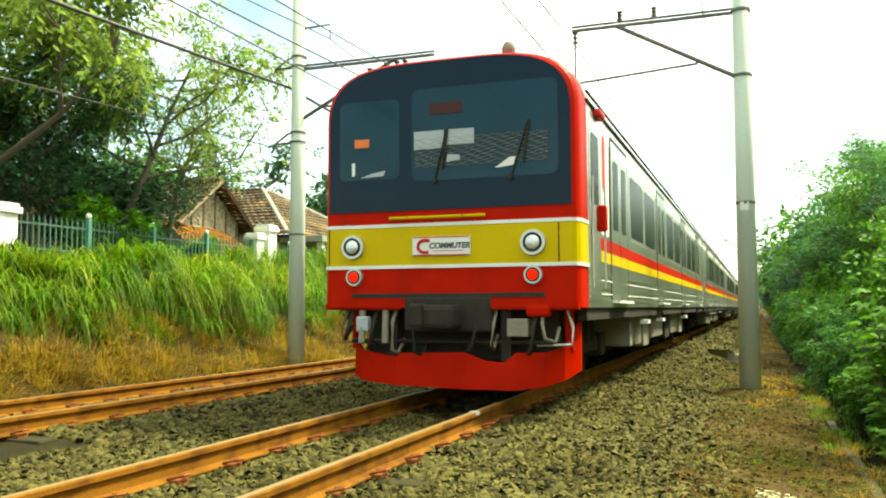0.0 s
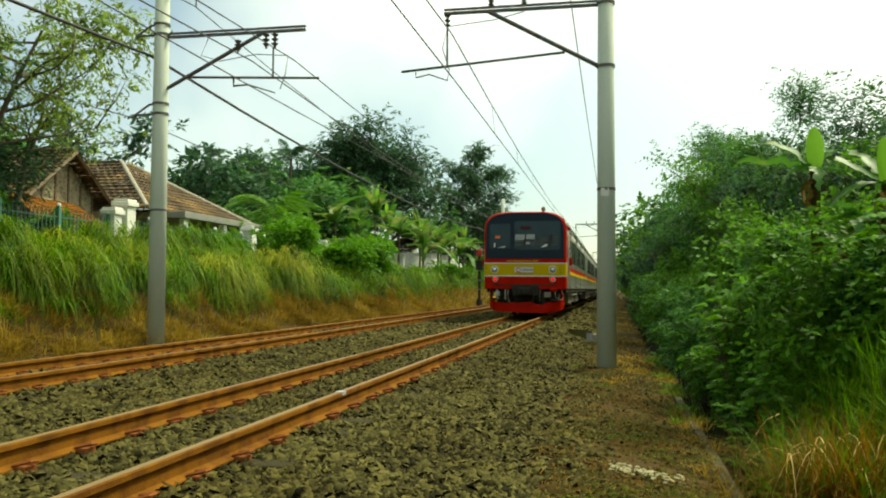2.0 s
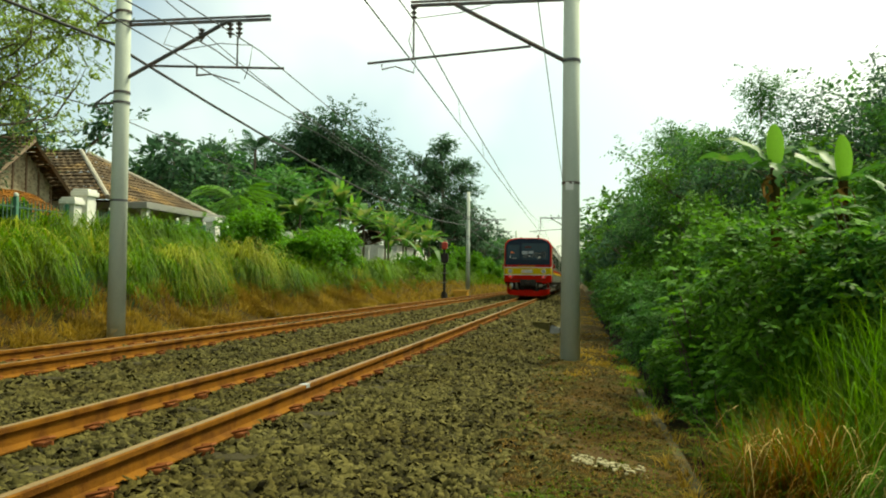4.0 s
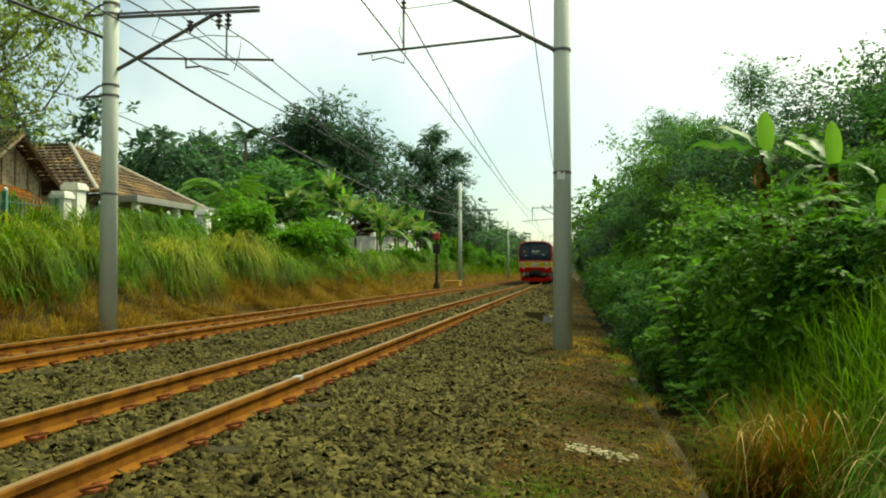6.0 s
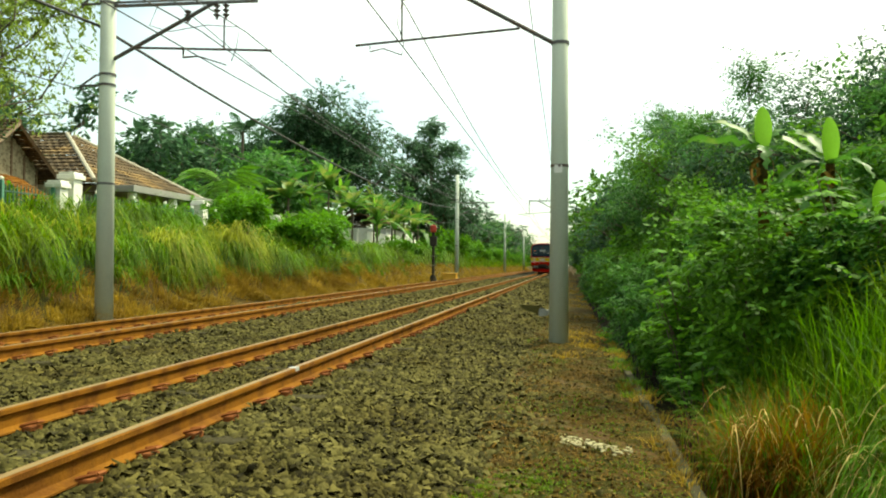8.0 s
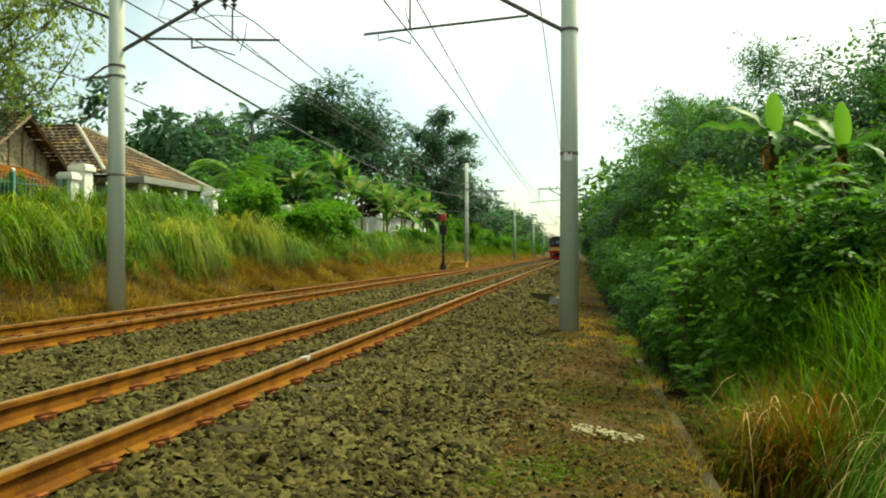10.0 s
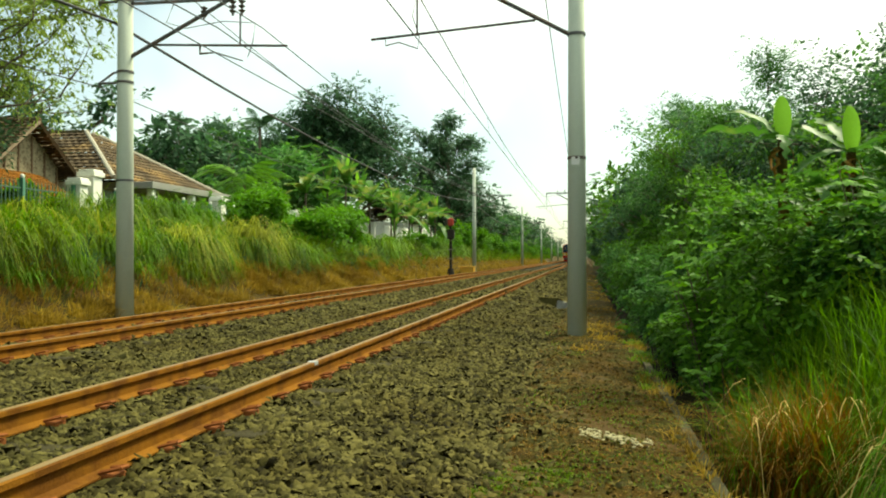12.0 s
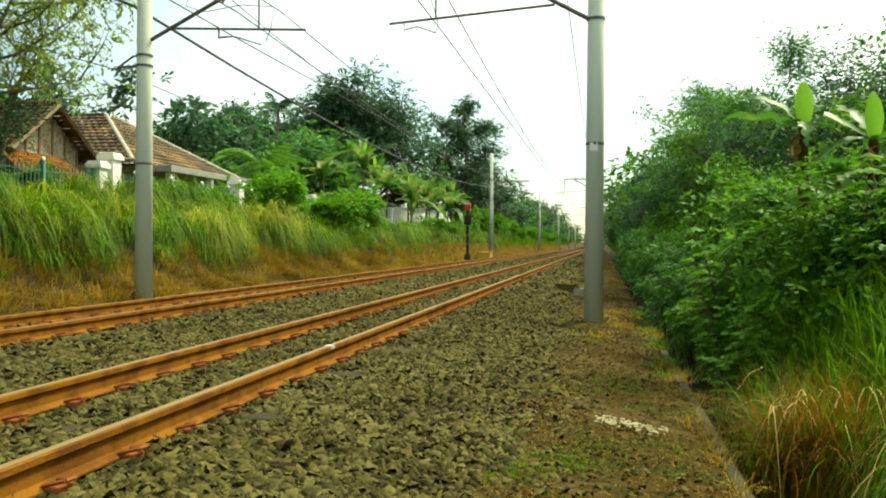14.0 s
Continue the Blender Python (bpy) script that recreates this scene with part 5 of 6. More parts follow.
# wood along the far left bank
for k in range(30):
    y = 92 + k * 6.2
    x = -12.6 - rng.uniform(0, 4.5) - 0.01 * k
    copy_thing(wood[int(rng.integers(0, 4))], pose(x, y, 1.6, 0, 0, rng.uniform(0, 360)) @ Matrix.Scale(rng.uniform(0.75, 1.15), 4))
for x, y, s, k in ((-30, 38, 1.0, 0), (-26, 52, 1.1, 1), (-34, 50, 1.2, 2), (-38, 34, 1.15, 0), (-33, 26, 1.1, 2), (-27, 31, 0.9, 1), (-22, 43, 0.7, 3), (-30, 60, 1.1, 0), (-17.5, 76, 0.9, 1), (-18, 90, 1.2, 2), (-28, 19, 1.2, 0), (-24, 14, 1.1, 2), (-21, 9, 1.1, 0), (-44, 44, 1.3, 1)):
    copy_thing(wood[k], pose(x, y, 1.8, 0, 0, rng.uniform(0, 360)) @ Matrix.Scale(s, 4))
for k, (x, y, h) in enumerate(((-14.4, 50, 6.0), (-12.7, 55, 4.2), (-12.3, 59, 3.9), (-15.4, 57, 5.4), (-12.4, 64, 3.9), (-15.2, 45, 4.6), (-12.4, 70, 4.2), (-13.4, 52, 4.4), (-14.0, 62, 4.6), (-12.1, 53.4, 2.9), (-11.9, 58.2, 2.7), (-12.0, 66, 3.0), (-15.2, 49, 5.2))):
    banana(60 + k, pose(x, y, 1.65, 0, 0, 50 * k), h, 10, 2.3, k % 3 == 0, "banana plant with torn arching leaves on the bank", 0.5, (-72, 5))
for k, (x, y, h, l) in enumerate(((-17.5, 41, 3.0, 3.0), (-24, 60, 9.0, 2.2), (-16.5, 52, 2.6, 3.0), (-20.5, 80, 10.0, 2.4), (-14.5, 47, 1.4, 2.6), (-31, 34, 8.2, 2.2))):
    palm(80 + k, pose(x, y, 1.7, 0, 0, 70 * k), h, 18, l, M_LEAFHAZED if h > 5 else M_LEAF)

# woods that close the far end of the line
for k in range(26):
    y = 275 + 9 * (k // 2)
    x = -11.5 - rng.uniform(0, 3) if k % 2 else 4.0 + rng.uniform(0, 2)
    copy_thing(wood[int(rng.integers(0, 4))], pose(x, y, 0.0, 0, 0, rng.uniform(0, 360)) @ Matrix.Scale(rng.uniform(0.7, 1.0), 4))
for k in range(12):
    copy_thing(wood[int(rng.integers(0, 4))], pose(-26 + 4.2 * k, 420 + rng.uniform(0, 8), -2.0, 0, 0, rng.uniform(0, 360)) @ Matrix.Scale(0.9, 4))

# bushes along the left bank top
b_left = [bush("bank_bush", "bright green bush on the grassy bank", 100 + k, (2.2, 2.4, s), 0.16, 4600, m, pose(x, y, G(x, y)), 14) for k, (s, m, x, y) in enumerate((
    (1.9, M_LEAFFRESH, -11.6, 28.8), (1.3, M_LEAFFRESH, -11.8, 33.6), (1.7, M_LEAFFRESH, -11.4, 38.5)))]
for k in range(46):
    y = 34 + k * 5.6
    x = -11.4 + rng.uniform(-0.9, 0.6)
    if 40 < y < 52:
        continue
    copy_thing(b_left[int(rng.integers(0, 3))], pose(x, y, G(x, y) - 0.1, 0, 0, rng.uniform(0, 360)) @ Matrix.Scale(rng.uniform(0.55, 0.85) if y < 66 else rng.uniform(0.8, 1.4), 4))
for x, y, s in ((-14.6, 27, 0.8), (-14.4, 31.5, 0.9), (-15.0, 36.5, 1.2), (-12.4, 41.5, 1.1), (-14.2, 16.2, 0.9), (-14.4, 19.3, 0.8), (-12.9, 24.6, 0.5), (-12.9, 27.2, 0.6), (-13.0, 31.6, 0.55), (-12.9, 35.0, 0.6)):
    copy_thing(b_left[int(rng.integers(0, 3))], pose(x, y, G(x, y) - 0.05, 0, 0, rng.uniform(0, 360)) @ Matrix.Scale(s, 4))

bush("croton_bush", "small yellow and orange leaved garden bush", 140, (1.0, 1.0, 1.3), 0.16, 1500, M_DRY, pose(-14.4, 34.8, 1.75), 6)
bush("croton_bush", "pale yellow garden bush by the fence", 141, (2.2, 1.6, 1.2), 0.16, 2200, M_LEAFAIRY, pose(-13.2, 37.5, 1.7), 8)

# ---- right side: hedge wood, shrubs ----
r_wood = [tree("hedge_tree", "dense green tree overhanging the ditch", 200 + k, h, 0.15, sp, 0.115, 22000, 0.72, m, at, forks=8, rise=0.35, start=0.1) for k, (h, sp, m, at) in enumerate((
    (4.5, 2.4, M_LEAF, pose(4.7, 24.5, 0.5)), (4.6, 2.4, M_LEAFTEAL, pose(5.0, 32, 0.5)), (6.0, 2.6, M_LEAFTEAL, pose(4.6, 40, 0.4)), (4.2, 2.2, M_LEAFHAZED, pose(5.8, 18.5, 0.7))))]
f_wood = [tree("hedge_tree", "dense green tree along the line", 240 + k, h, 0.15, 2.4, 0.3, 3200, 0.8, m, pose(4.5, 60 + 7 * k, 0.4), forks=7, rise=0.35, start=0.1) for k, (h, m) in enumerate(((4.6, M_LEAF), (5.2, M_LEAFHAZED), (4.2, M_LEAF), (5.6, M_LEAFHAZED)))]
for k in range(32):
    y = 30 + k * 5.7
    x = (4.9 if y < 46 else 3.3) + rng.uniform(0, 1.4)
    copy_thing((r_wood if y < 46 else f_wood)[int(rng.integers(0, 4))], pose(x, y, 0.4, 0, 0, rng.uniform(0, 360)) @ Matrix.Scale(rng.uniform(0.7, 0.9) if y < 46 else rng.uniform(1.0, 1.35), 4))
for k in range(20):
    y = 16 + k * 8.6
    copy_thing((r_wood if y < 30 else f_wood)[int(rng.integers(0, 4))], pose(8.2 + rng.uniform(0, 3), y, 1.0, 0, 0, rng.uniform(0, 360)) @ Matrix.Scale(rng.uniform(0.9, 1.2), 4))
# The trees with x > 0.64 * y are unseen, added to close and shade this side.
for x, y, s, k in ((4.6, 27, 0.90, 2), (4.9, 35, 0.95, 2), (5.0, 41, 1.0, 2), (5.2, 22.5, 0.84, 0), (6.2, 18.5, 0.88, 1), (6.9, 20.5, 0.8, 1), (7.6, 14.5, 0.95, 3), (7.4, 11.0, 1.0, 1), (9.5, 10.0, 1.25, 3), (6.4, 15.2, 0.75, 1), (6.0, 9.6, 0.6, 0), (7.0, 6.5, 0.9, 1), (8, 2, 1, 0), (7, -4, 1, 2), (10, 16, 1.4, 1)):
    copy_thing((f_wood if x > 0.64 * y else r_wood)[k], pose(x, y, 0.6, 0, 0, 40 * k + 25 * y) @ Matrix.Scale(s, 4))
r_bush = [bush("ditch_bush", "leafy green bush beside the ditch", 300 + k, sz, lf, n, m, pose(x, y, z), 14) for k, (sz, lf, n, m, x, y, z) in enumerate((
    ((1.7, 2.2, 1.7), 0.115, 7000, M_LEAF, 2.35, 13.2, -0.4), ((2.0, 2.6, 2.2), 0.115, 7600, M_LEAFTEAL, 3.2, 16.0, 0.0), ((2.2, 2.4, 2.6), 0.115, 7600, M_LEAF, 3.6, 19.5, 0.1)))]
f_bush = [bush("ditch_bush", "distant leafy bush beside the line", 340 + k, (2.1, 2.5, 2.3), 0.24, 1700, m, pose(3.2, 44 + 4 * k, 0.0), 12) for k, m in enumerate((M_LEAF, M_LEAFHAZED, M_LEAFFRESH))]
for k in range(40):
    y = 18.5 + k * 3.9
    x = 2.75 + rng.uniform(-0.2, 1.1)
    copy_thing((r_bush if y < 34 else f_bush)[int(rng.integers(0, 3))], pose(x, y, G(x, y) - 0.15, 0, 0, rng.uniform(0, 360)) @ Matrix.Scale(rng.uniform(0.8, 1.3), 4))
for x, y, s, k in ((3.4, 12.4, 0.9, 1), (4.4, 14.2, 1.0, 2), (4.2, 10.4, 0.9, 1), (5.2, 11.8, 1.0, 2), (3.6, 8.6, 0.75, 0), (4.6, 8.0, 0.9, 1), (5.6, 8.8, 1.0, 2), (2.3, 10.4, 0.75, 0), (2.2, 11.7, 0.9, 0), (2.75, 11.0, 0.8, 1), (2.95, 9.6, 0.7, 1), (2.7, 8.8, 0.6, 0), (3.2, 10.9, 0.8, 2), (2.5, 12.2, 0.8, 1), (5.2, 6.0, 0.9, 1), (4.2, 6.6, 0.7, 0), (2.9, 14.6, 0.9, 0), (2.05, 9.2, 0.78, 2), (2.55, 9.3, 0.7, 2), (2.95, 8.6, 0.6, 1), (2.3, 10.9, 0.85, 2), (1.8, 10.6, 0.5, 0), (1.7, 12.2, 0.6, 0), (1.75, 14.0, 0.7, 0), (1.7, 15.6, 0.7, 1), (1.75, 17.4, 0.75, 0), (1.85, 19.4, 0.8, 1), (1.9, 21.6, 0.8, 2), (1.9, 24, 0.8, 0), (1.9, 27, 0.9, 1), (1.9, 30, 0.9, 2), (1.9, 34, 0.9, 0), (1.9, 38, 1.0, 1), (1.9, 43, 1.0, 0), (1.9, 48, 1.0, 2)):
    copy_thing(r_bush[k], pose(x, y, G(x, y) - 0.1, 0, 0, 77 * y) @ Matrix.Scale(s, 4))
tree("tall_dark_tree", "tall dark tree standing behind the banana plants", 260, 6.4, 0.25, 1.9, 0.2, 26000, 0.95, M_LEAFHAZED, pose(11.9, 25.5, 1.0), forks=10, rise=0.35, start=0.2)
for k, (x, y, h) in enumerate(((3.6, 26.0, 5.2), (3.9, 22.6, 3.9), (5.2, 20.5, 2.9))):
    tree("wispy_tree", "thin wispy tree with small sparse leaves above the hedge", 270 + k, h, 0.05, 1.6, 0.10, 3000, 0.5, M_LEAFHAZED, pose(x, y, 0.3), lean=(-0.6, 0), forks=9, rise=0.7, start=0.55, droop=0.5, levels=1)


def tall_banana(seed, at, crown, fans, young=0.5):
    """A banana plant with a leafless stem up to its crown; fans are (turn, tilt, length, width, arch)."""
    rg = np.random.default_rng(seed)
    ob = thing("banana_plant", "banana plant with pale torn leaves above the bushes", "plant", "banana plants", at)
    v, f = sweep([[((0, 0, -0.15), 0.10), ((0.02, 0, crown * 0.5), 0.075), ((0, 0, crown), 0.05)]], 9)
    raw("stem", v, f, M_CLOD, ob, True)
    for turn, tilt, length, width, arch in fans:
        v, f = blade_leaf(length, width, arch, 1, rg)
        lf = raw("leaf", v, f, M_BANANA, ob, True)
        lf.matrix_basis = pose(0, 0, crown, rg.uniform(-35, 35), tilt, turn)
    for k in range(3):
        v, f = blade_leaf(0.42, 0.07, 1.3, 1, rg)
        lf = raw("dead_leaf", v, f, M_LITTER, ob, True)
        lf["label"] = "dead brown hanging leaf"
        lf.matrix_basis = pose(0, 0, crown - 0.05, 0, 50, k * 120 + rg.uniform(-30, 30))
    if young:
        v, f = blade_leaf(young, 0.20, 0.05, 0, rg)
        lf = raw("leaf", v, f, M_BANANANEW, ob, True)
        lf["label"] = "bright young upright leaf"
        lf.matrix_basis = pose(0, 0, crown - 0.03, 0, -66, 95)
    return ob


for k, (x, y, top, young, fans) in enumerate((
        (2.17, 10.0, 2.28, 0.48, ((176, -4, 0.90, 0.15, 0.5), (168, -26, 0.85, 0.15, 0.55), (205, 10, 0.55, 0.17, 0.9), (8, 4, 0.45, 0.15, 0.8), (80, -40, 0.7, 0.2, 0.4), (265, 10, 0.5, 0.14, 1.1), (40, -30, 0.6, 0.18, 0.6))),
        (2.92, 10.1, 2.12, 0.52, ((172, -14, 0.98, 0.20, 0.35), (190, 14, 0.8, 0.17, 0.8), (10, -8, 0.9, 0.2, 0.5), (300, 5, 0.7, 0.17, 0.9), (120, -35, 0.8, 0.2, 0.5))),
        (2.62, 9.9, 1.72, 0, ((185, 2, 0.7, 0.17, 0.7), (350, -2, 0.75, 0.18, 0.7), (250, 12, 0.6, 0.16, 1.0), (140, -20, 0.7, 0.17, 0.7), (30, -15, 0.7, 0.18, 0.8), (212, -20, 0.6, 0.15, 0.8))),
        (2.30, 9.4, 1.42, 0, ((190, 2, 0.6, 0.15, 0.8), (340, -2, 0.7, 0.17, 0.8), (20, -20, 0.7, 0.17, 0.7), (150, -25, 0.6, 0.15, 0.7))),
        (3.15, 9.2, 1.45, 0.40, ((180, 0, 0.8, 0.18, 0.8), (230, 8, 0.7, 0.17, 1.0), (320, 0, 0.7, 0.18, 0.8), (100, -20, 0.7, 0.18, 0.7))))):
    g = G(x, y)
    tall_banana(90 + k, pose(x, y, g), top - g, fans, young)


def cassava(seed, at, h=1.3):
    """A shrub of palmate leaves on thin stems."""
    rg = np.random.default_rng(seed)
    ob = thing("cassava_shrub", "cassava shrub with pale fingered leaves beside the ditch", "shrub", "cassava shrubs", at)
    paths, V, Fc = [], [], []
    for s in range(9):
        a, r = rg.uniform(0, 6.28), rg.uniform(0.1, 0.75)
        tip = (r * math.cos(a), r * math.sin(a), h * rg.uniform(0.65, 1.05))
        paths.append([((0.1 * math.cos(a), 0.1 * math.sin(a), -0.1), 0.018), ((tip[0] * 0.6, tip[1] * 0.6, tip[2] * 0.6), 0.013), (tip, 0.007)])
        for j in range(14):
            az, el = rg.uniform(0, 6.28), rg.uniform(-0.2, 0.5)
            f = rg.uniform(0.45, 1.0)
            c = Vector((tip[0] * f, tip[1] * f, tip[2] * f))
            c = c + Vector((math.cos(az), math.sin(az), el)) * rg.uniform(0.1, 0.25)
            for k in range(6):
                d = az + (k - 2.5) * 0.5
                L = 0.21 * (1 - 0.08 * abs(k - 2.5))
                u, w = Vector((math.cos(d), math.sin(d), -0.35)), Vector((-math.sin(d), math.cos(d), 0.1)) * 0.036
                b = len(V)
                V += [tuple(c), tuple(c + u * L * 0.6 + w), tuple(c + u * L), tuple(c + u * L * 0.6 - w)]
                Fc.append((b, b + 1, b + 2, b + 3))
    v, f = sweep(paths, 5)
    raw("stalk", v, f, M_BARK, ob, True)
    raw("foliage", V, Fc, M_LEAFFRESH, ob)
    return ob


c0 = cassava(5, pose(1.72, 11.4, -0.75), 1.95)
for x, y, r, s in ((1.55, 10.6, 130, 0.72), (1.60, 12.6, 60, 0.8), (2.3, 10.9, 20, 0.95), (1.5, 9.6, 250, 0.55), (2.9, 9.0, 33, 0.9)):
    copy_thing(c0, pose(x, y, G(x, y), 0, 0, r) @ Matrix.Scale(s, 4))

# ---- grass ----
def grass(name, label, seed, n, x0, x1, y0, y1, h, w, lean, mat, wind=(0, 0), power=1.0, clump=0.0, floor=None, steps=3, per=60, fan=False):
    rg = np.random.default_rng(seed)
    p = np.stack([rg.uniform(x0, x1, n), y0 + (y1 - y0) * rg.uniform(0, 1, n) ** power, np.zeros(n)], 1)
    if clump:
        k = max(4, n // per)
        c = np.stack([rg.uniform(x0, x1, k), y0 + (y1 - y0) * rg.uniform(0, 1, k) ** power], 1)
        off = rg.normal(size=(n, 2)) * clump
        p[:, :2] = c[rg.integers(0, k, n)] + off
    p[:, 2] = (floor or height_at)(p[:, 0], p[:, 1]) - 0.02
    v, f = blades(rg, p, h, w, lean, wind, steps, off if fan and clump else None)
    return tagged(raw(name, v, f, mat), label, "grass", kind="stuff")


def arching(rg, roots, length, width, up, aim=None, spread=3.14, steps=6, hang=0.02):
    """Blades that rise from their roots, arch over and hang; aim is the mean direction in the plan."""
    n = len(roots)
    ang = rg.uniform(-spread, spread, n) + (0 if aim is None else aim)
    L = (length * rg.uniform(0.55, 1.2, n))[:, None]
    u = (up * rg.uniform(0.5, 1.35, n))[:, None]
    hang = hang * rg.uniform(0.2, 1.5, (n, 1))
    d = np.stack([np.cos(ang), np.sin(ang), np.zeros(n)], 1)
    s = np.stack([-d[:, 1], d[:, 0], np.zeros(n)], 1)
    rows = []
    for k in range(steps + 1):
        f = k / steps
        p = roots + d * L * (0.18 * f + 0.55 * f * f) + np.array([0, 0, 1.0]) * L * (u * f - (u * 1.0 + hang) * f ** 3)
        w = width * (1 - f ** 2) * 0.5 + 0.001
        rows += [p - s * w, p + s * w]
    m = 2 * (steps + 1)
    q = np.array([[2 * k, 2 * k + 1, 2 * k + 3, 2 * k + 2] for k in range(steps)])[None]
    return np.stack(rows, 1).reshape(-1, 3), (np.arange(n)[:, None, None] * m + q).reshape(-1, 4)


def tussocks(label, seed, count, x0, x1, y0, y1, length, width, each, mat, hang=0.3, spread=1.7, root=0.2):
    """Mounds of long arching grass that hang towards the track, each with its own size and lean."""
    rg = np.random.default_rng(seed)
    c = np.stack([rg.uniform(x0, x1, count), np.linspace(y0, y1, count) + rg.normal(size=count) * 0.45, np.zeros(count)], 1)
    c[:, 2] = height_at(c[:, 0], c[:, 1]) - 0.03
    V, Fc, base = [], [], 0
    for k in range(count):
        s = rg.uniform(0.6, 1.3)
        r = c[k] + np.concatenate([rg.normal(size=(each, 2)) * root * s, np.zeros((each, 1))], 1)
        v, f = arching(rg, r, length * s, width, 1.05, aim=-0.6 + rg.uniform(-0.6, 0.6), spread=spread + 0.6, steps=6, hang=hang)
        V.append(v)
        Fc.append(f + base)
        base += len(v)
    return tagged(raw("long_grass", np.concatenate(V), np.concatenate(Fc), mat), label, "grass", kind="stuff")


tussocks("arching mounds of long green grass along the bank edge", 51, 30, -10.95, -10.45, 6, 42, 1.02, 0.028, 420, M_GRASS, 0.45, 2.3, 0.22)
tussocks("arching mounds of long green grass on the bank", 52, 34, -11.9, -11.3, 6, 42, 1.05, 0.028, 340, M_GRASS, 0.3, 2.3, 0.24)
tussocks("arching mounds of long green grass before the fence", 53, 30, -12.9, -12.2, 6, 40, 0.85, 0.028, 260, M_GRASS, 0.1)
tussocks("long green grass before the garden wall", 57, 26, -13.2, -12.5, 18.5, 42, 1.65, 0.030, 260, M_GRASS, 0.1)
tussocks("short tufts of green grass hanging low on the bank", 58, 40, -10.45, -9.95, 6, 42, 0.75, 0.026, 130, M_GRASS, 0.5, 2.0, 0.14)
tussocks("pale arching grass stems over the bank", 54, 40, -11.9, -10.6, 6, 40, 1.3, 0.018, 45, M_PALEGRASS, 0.4)
tussocks("yellowing mounds of long grass hanging over the bank", 55, 3, -10.8, -10.5, 20.5, 26, 1.5, 0.028, 330, M_PALEGRASS, 0.45)
tussocks("mounds of long grass on the bank further along", 56, 34, -11.6, -10.6, 42, 84, 1.5, 0.06, 130, M_GRASS, 0.3)
grass("long_grass", "long bright green grass drooping over the bank", 1, 6000, -13.1, -10.8, 7, 34, 0.6, 0.030, 0.9, M_GRASS, (0.45, -0.15), 1.0, 0.11, steps=4, per=120, fan=True)
grass("long_grass", "long bright green grass on the bank", 2, 8000, -13.0, -10.6, 30, 80, 0.7, 0.06, 0.9, M_GRASS, (0.45, -0.1), 1.2, 0.25, steps=3, per=150, fan=True)
grass("long_grass", "green grass on the distant bank", 3, 7000, -12.8, -9.9, 78, 260, 1.0, 0.09, 0.5, M_GRASS, (0.2, 0), 1.2)
grass("dry_grass", "dry yellow grass hanging over the foot of the bank", 4, 26000, -10.5, -8.7, 6, 42, 0.36, 0.02, 1.0, M_DRY, (0.6, 0), 1.0, 0.16, per=90, fan=True, steps=2)
grass("dry_grass", "dry yellow grass on the distant bank foot", 5, 9000, -10.3, -8.7, 40, 200, 0.45, 0.04, 0.7, M_DRY, (0.3, 0), 1.5)
grass("green_tufts", "green grass tufts low on the bank", 6, 3000, -10.6, -9.7, 7, 60, 0.45, 0.018, 0.7, M_GRASS, (0.4, 0), 1.2, 0.12)
# Dark blades put the shade under and between the mounds into colour.
grass("bank_weeds", "dark low blades painted as shade under the grass mounds", 22, 5000, -11.2, -10.1, 6, 44, 0.5, 0.03, 0.7, M_LEAFHAZED, (0.5, 0), 1.0, 0.15, steps=2)
grass("long_grass", "long grass on the bank beside the camera", 20, 4000, -13.2, -10.2, -10, 7, 0.95, 0.03, 0.95, M_GRASS, (0.6, -0.25), 1.0, 0.2)
grass("dry_grass", "dry grass at the bank foot", 21, 5000, -10.6, -8.8, -14, 7, 0.36, 0.016, 0.9, M_DRY, (0.5, 0))
grass("path_grass", "sparse short grass on the trodden path", 7, 24000, -0.75, 0.76, 2.8, 22, 0.055, 0.008, 1.1, M_LITTER, power=1.7, clump=0.14, per=150, steps=2, floor=path_at)
grass("path_grass", "small green grass tufts on the path", 8, 11000, -0.8, 0.72, 3.0, 20, 0.045, 0.006, 0.8, M_GRASS, power=1.5, clump=0.15, per=420, floor=path_at, steps=2)
grass("moss_patch", "patch of short green grass on the path", 33, 9000, -0.7, -0.1, 5.0, 5.9, 0.04, 0.008, 0.7, M_GRASS, clump=0.13, per=350, floor=path_at, steps=2)
grass("lip_grass", "dry grass hanging over the ditch lip", 31, 1500, 0.66, 0.86, 3.5, 16, 0.11, 0.007, 0.9, M_DRY, power=0.8, clump=0.05, per=40, fan=True, floor=lambda x, y: np.full_like(x, -0.47))
grass("lip_grass", "green grass beside the ditch lip", 32, 1100, 0.62, 0.86, 7.5, 18, 0.13, 0.008, 0.8, M_GRASS, power=0.7, clump=0.05, per=50, fan=True, floor=lambda x, y: np.full_like(x, -0.47))
grass("path_grass", "low grass at the path's far edge", 9, 4000, -0.3, 0.8, 13, 90, 0.12, 0.03, 0.8, M_DRY, power=1.6, clump=0.2)
grass("reed_grass", "tall bright green grass over the ditch", 10, 4500, 1.66, 4.2, 6.9, 8.8, 1.05, 0.014, 0.5, M_REED, power=1.0, clump=0.16, steps=5)
grass("reed_grass", "tall bright green grass above the ditch bank", 15, 3600, 2.1, 4.2, 3.8, 6.9, 1.0, 0.014, 0.5, M_REED, power=1.0, clump=0.16, steps=5)
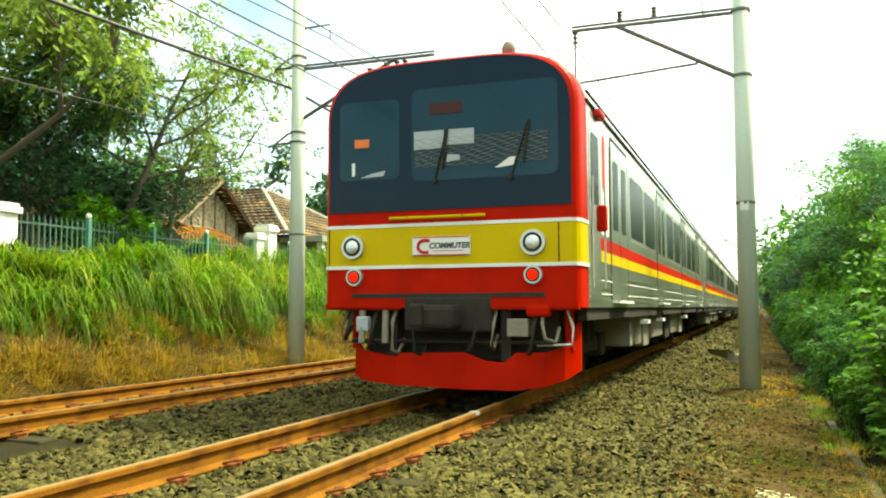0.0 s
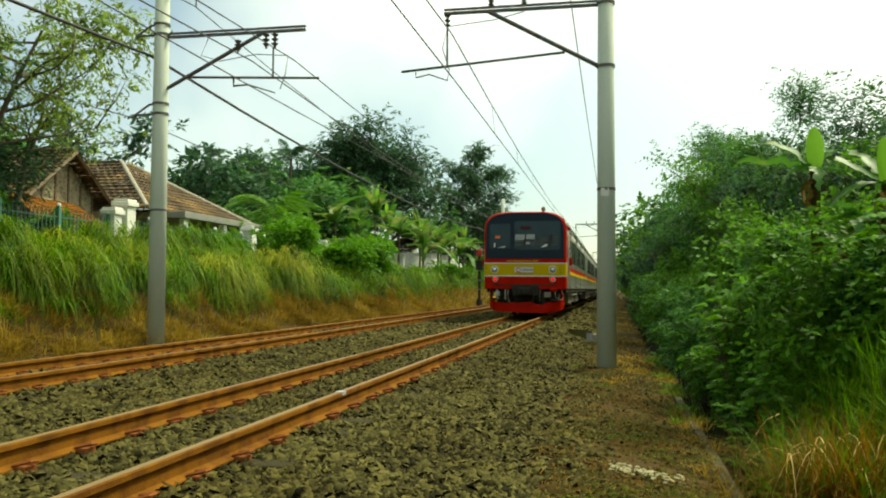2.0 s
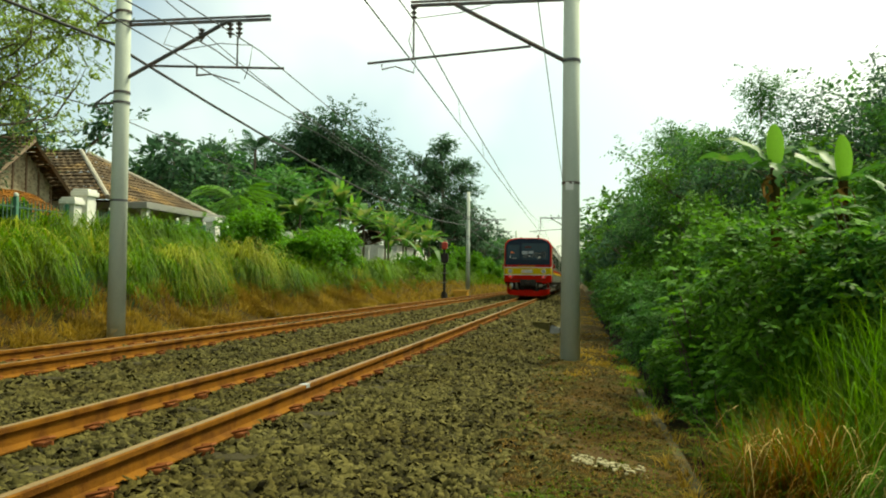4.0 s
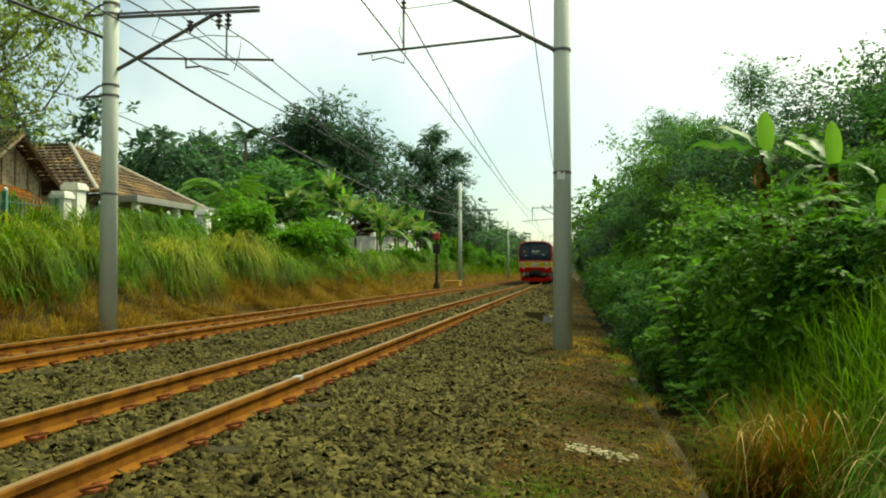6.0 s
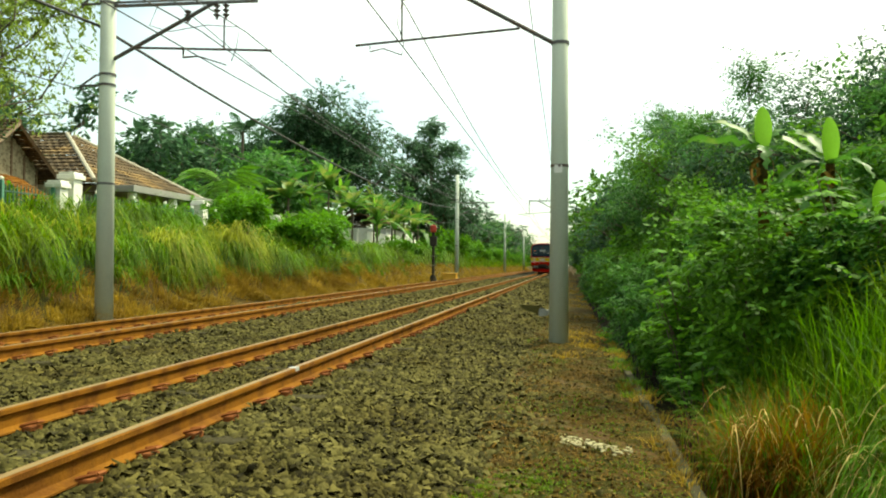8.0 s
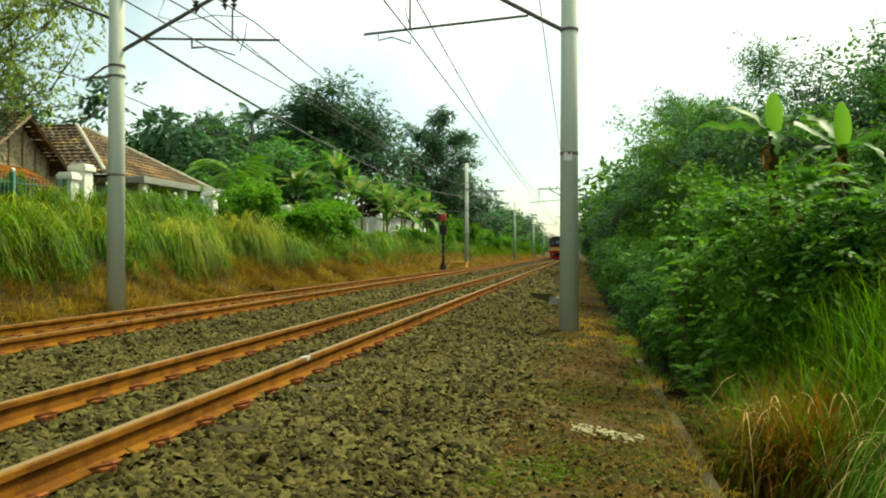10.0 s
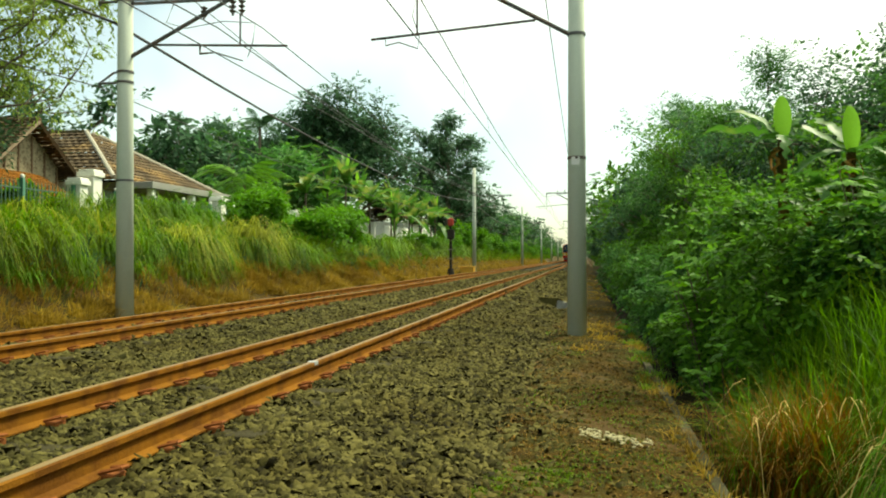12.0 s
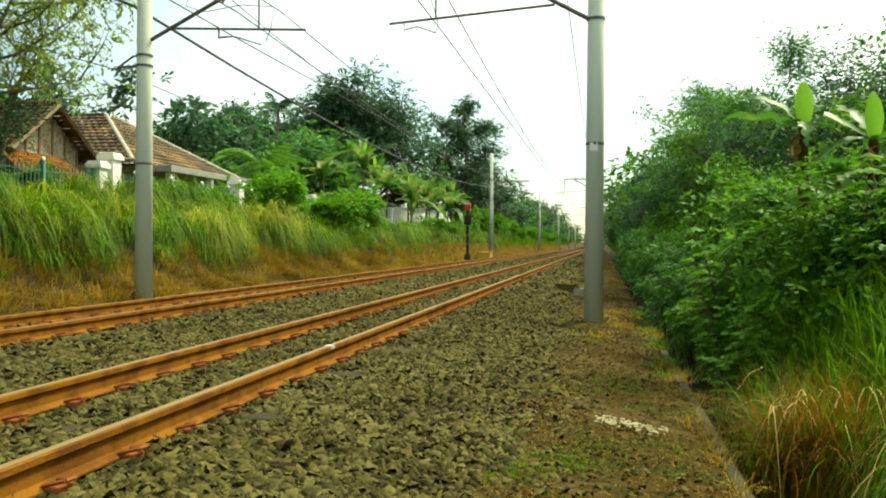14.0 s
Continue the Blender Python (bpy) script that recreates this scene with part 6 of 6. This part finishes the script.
grass("reed_grass", "tall green grass beside the ditch", 11, 3500, 1.6, 2.6, 7.0, 20, 0.6, 0.014, 0.6, M_REED, power=1.3, clump=0.15, steps=4)
grass("reed_grass", "tall green grass on the right bank", 13, 4000, 3.6, 6.5, 4.0, 9.0, 1.0, 0.016, 0.5, M_REED, clump=0.2, steps=4)


def tussock(at, seed):
    """A dry grass clump with pale drooping blades."""
    rg = np.random.default_rng(seed)
    ob = thing("dry_grass_clump", "brown dry grass clump with pale drooping blades at the ditch", "grass clump", "", at)
    n = 1200
    p = np.concatenate([rg.normal(size=(n, 2)) * 0.19, np.zeros((n, 1))], 1)
    v, f = blades(rg, p, 0.95, 0.009, 0.6, (-0.3, -0.2), 6)
    raw("brown_grass", v, f, M_BROWNGRASS, ob)
    n = 150
    p = np.concatenate([rg.normal(size=(n, 2)) * 0.2, np.zeros((n, 1))], 1)
    v, f = arching(rg, p, 1.05, 0.009, 1.3, aim=-2.9, spread=1.6, steps=8, hang=0.5)
    raw("brown_grass", v, f, M_BROWNGRASS, ob)
    n = 50
    p = np.concatenate([rg.normal(size=(n, 2)) * 0.16, np.full((n, 1), 0.30)], 1)
    v, f = arching(rg, p, 0.80, 0.0075, 1.5, aim=-2.9, spread=1.5, steps=9, hang=0.2)
    raw("straw", v, f, M_STRAW, ob)
    n = 1000
    p = np.concatenate([rg.normal(size=(n, 2)) * 0.25 + (0.1, 0.1), np.zeros((n, 1))], 1)
    v, f = blades(rg, p, 0.95, 0.010, 0.6, (-0.2, -0.1), 6)
    raw("green_grass", v, f, M_REED, ob)
    return ob


tussock(pose(1.60, 6.4, -0.84), 3)
for seed, n, x0, x1, y0, y1, length, mat, lab in ((12, 60, 1.8, 2.3, 4.7, 5.6, 0.9, M_STRAW, "a few pale straw blades over the ditch"),
                                                  (16, 420, 1.75, 2.3, 4.4, 5.7, 0.9, M_REED, "pale green grass drooping into the ditch"),
                                                  (17, 300, 1.75, 2.2, 6.8, 9.0, 0.85, M_GRASS, "green grass drooping into the ditch")):
    rg = np.random.default_rng(seed)
    p = np.stack([rg.uniform(x0, x1, n), rg.uniform(y0, y1, n), np.zeros(n)], 1)
    p[:, 2] = height_at(p[:, 0], p[:, 1])
    v, f = arching(rg, p, length, 0.010, 1.35, aim=-2.6, spread=1.3, steps=8, hang=0.35)
    tagged(raw("ditch_grass", v, f, mat), lab, "grass", kind="stuff")

# ---- litter, stones ----
stones("ballast_stones", "loose grey crushed stone ballast", 1, 90000, -5.4, -0.5, 3.0, 22, 0.050, 0.020, power=1.7)
stones("ballast_stones", "loose grey crushed stone ballast", 2, 32000, -8.4, -5.0, 6.0, 32, 0.075, 0.022, power=1.3)
stones("ballast_stones", "loose grey crushed stone ballast", 3, 30000, -8.4, -0.6, 20, 75, 0.11, 0.025, power=1.6)
stones("ballast_stones", "loose grey crushed stone ballast behind the camera", 7, 4000, -8.4, -0.6, -8, 4, 0.09, 0.022)
stones("ballast_edge", "stray ballast stones at the edge of the path", 8, 1600, -0.8, -0.2, 3.0, 26, 0.055, 0.012, floor=path_at, power=1.5)
stones("earth_clods", "small brown clods and litter on the path", 14, 8000, -0.5, 0.76, 2.8, 24, 0.026, 0.008, mat=M_CLOD, floor=path_at, power=1.6)
stones("path_pebbles", "scattered pebbles on the path", 4, 1500, -1.0, 0.75, 3.2, 22, 0.035, 0.01, floor=path_at, power=1.5)
rb = thing("rubble_patch", "strip of pale crushed rubble on the path", "rubble", at=pose(0.22, 6.65, -0.45))
rg = np.random.default_rng(5)
for k in range(140):
    bm = bmesh.new()
    s = rg.uniform(0.005, 0.019)
    bmesh.ops.create_icosphere(bm, subdivisions=1, radius=s, matrix=Matrix.Diagonal((1.3, 1, 0.6, 1)))
    for v in bm.verts:
        v.co *= rg.uniform(0.75, 1.2)
    u = rg.uniform(-1, 1)
    pc = part("chip", bm, M_RUBBLE, rb)
    pc.matrix_basis = pose(u * 0.27, -u * 0.20 + rg.normal() * 0.085, 0.02, 0, 0, rg.uniform(0, 180))
for x, y, sx, sy, sz, rz, m, lab in ((-1.0, 23.9, 0.16, 0.3, 0.13, 60, M_STONE, "dark broken concrete lump"), (-0.62, 23.4, 0.09, 0.22, 0.10, 25, M_GREYWALL, "pale broken concrete block")):
    bm = boxed(-sx, sx, -sy, sy, -0.02, sz * 2, 0.03)
    for v in bm.verts:
        v.co += Vector(rg.uniform(-0.04, 0.04, 3))
    o = tagged(part("concrete_lump", bm, m), lab + " lying on the path", "stone")
    o.matrix_basis = pose(x, y, -0.46, 0, 12, rz)

motions()
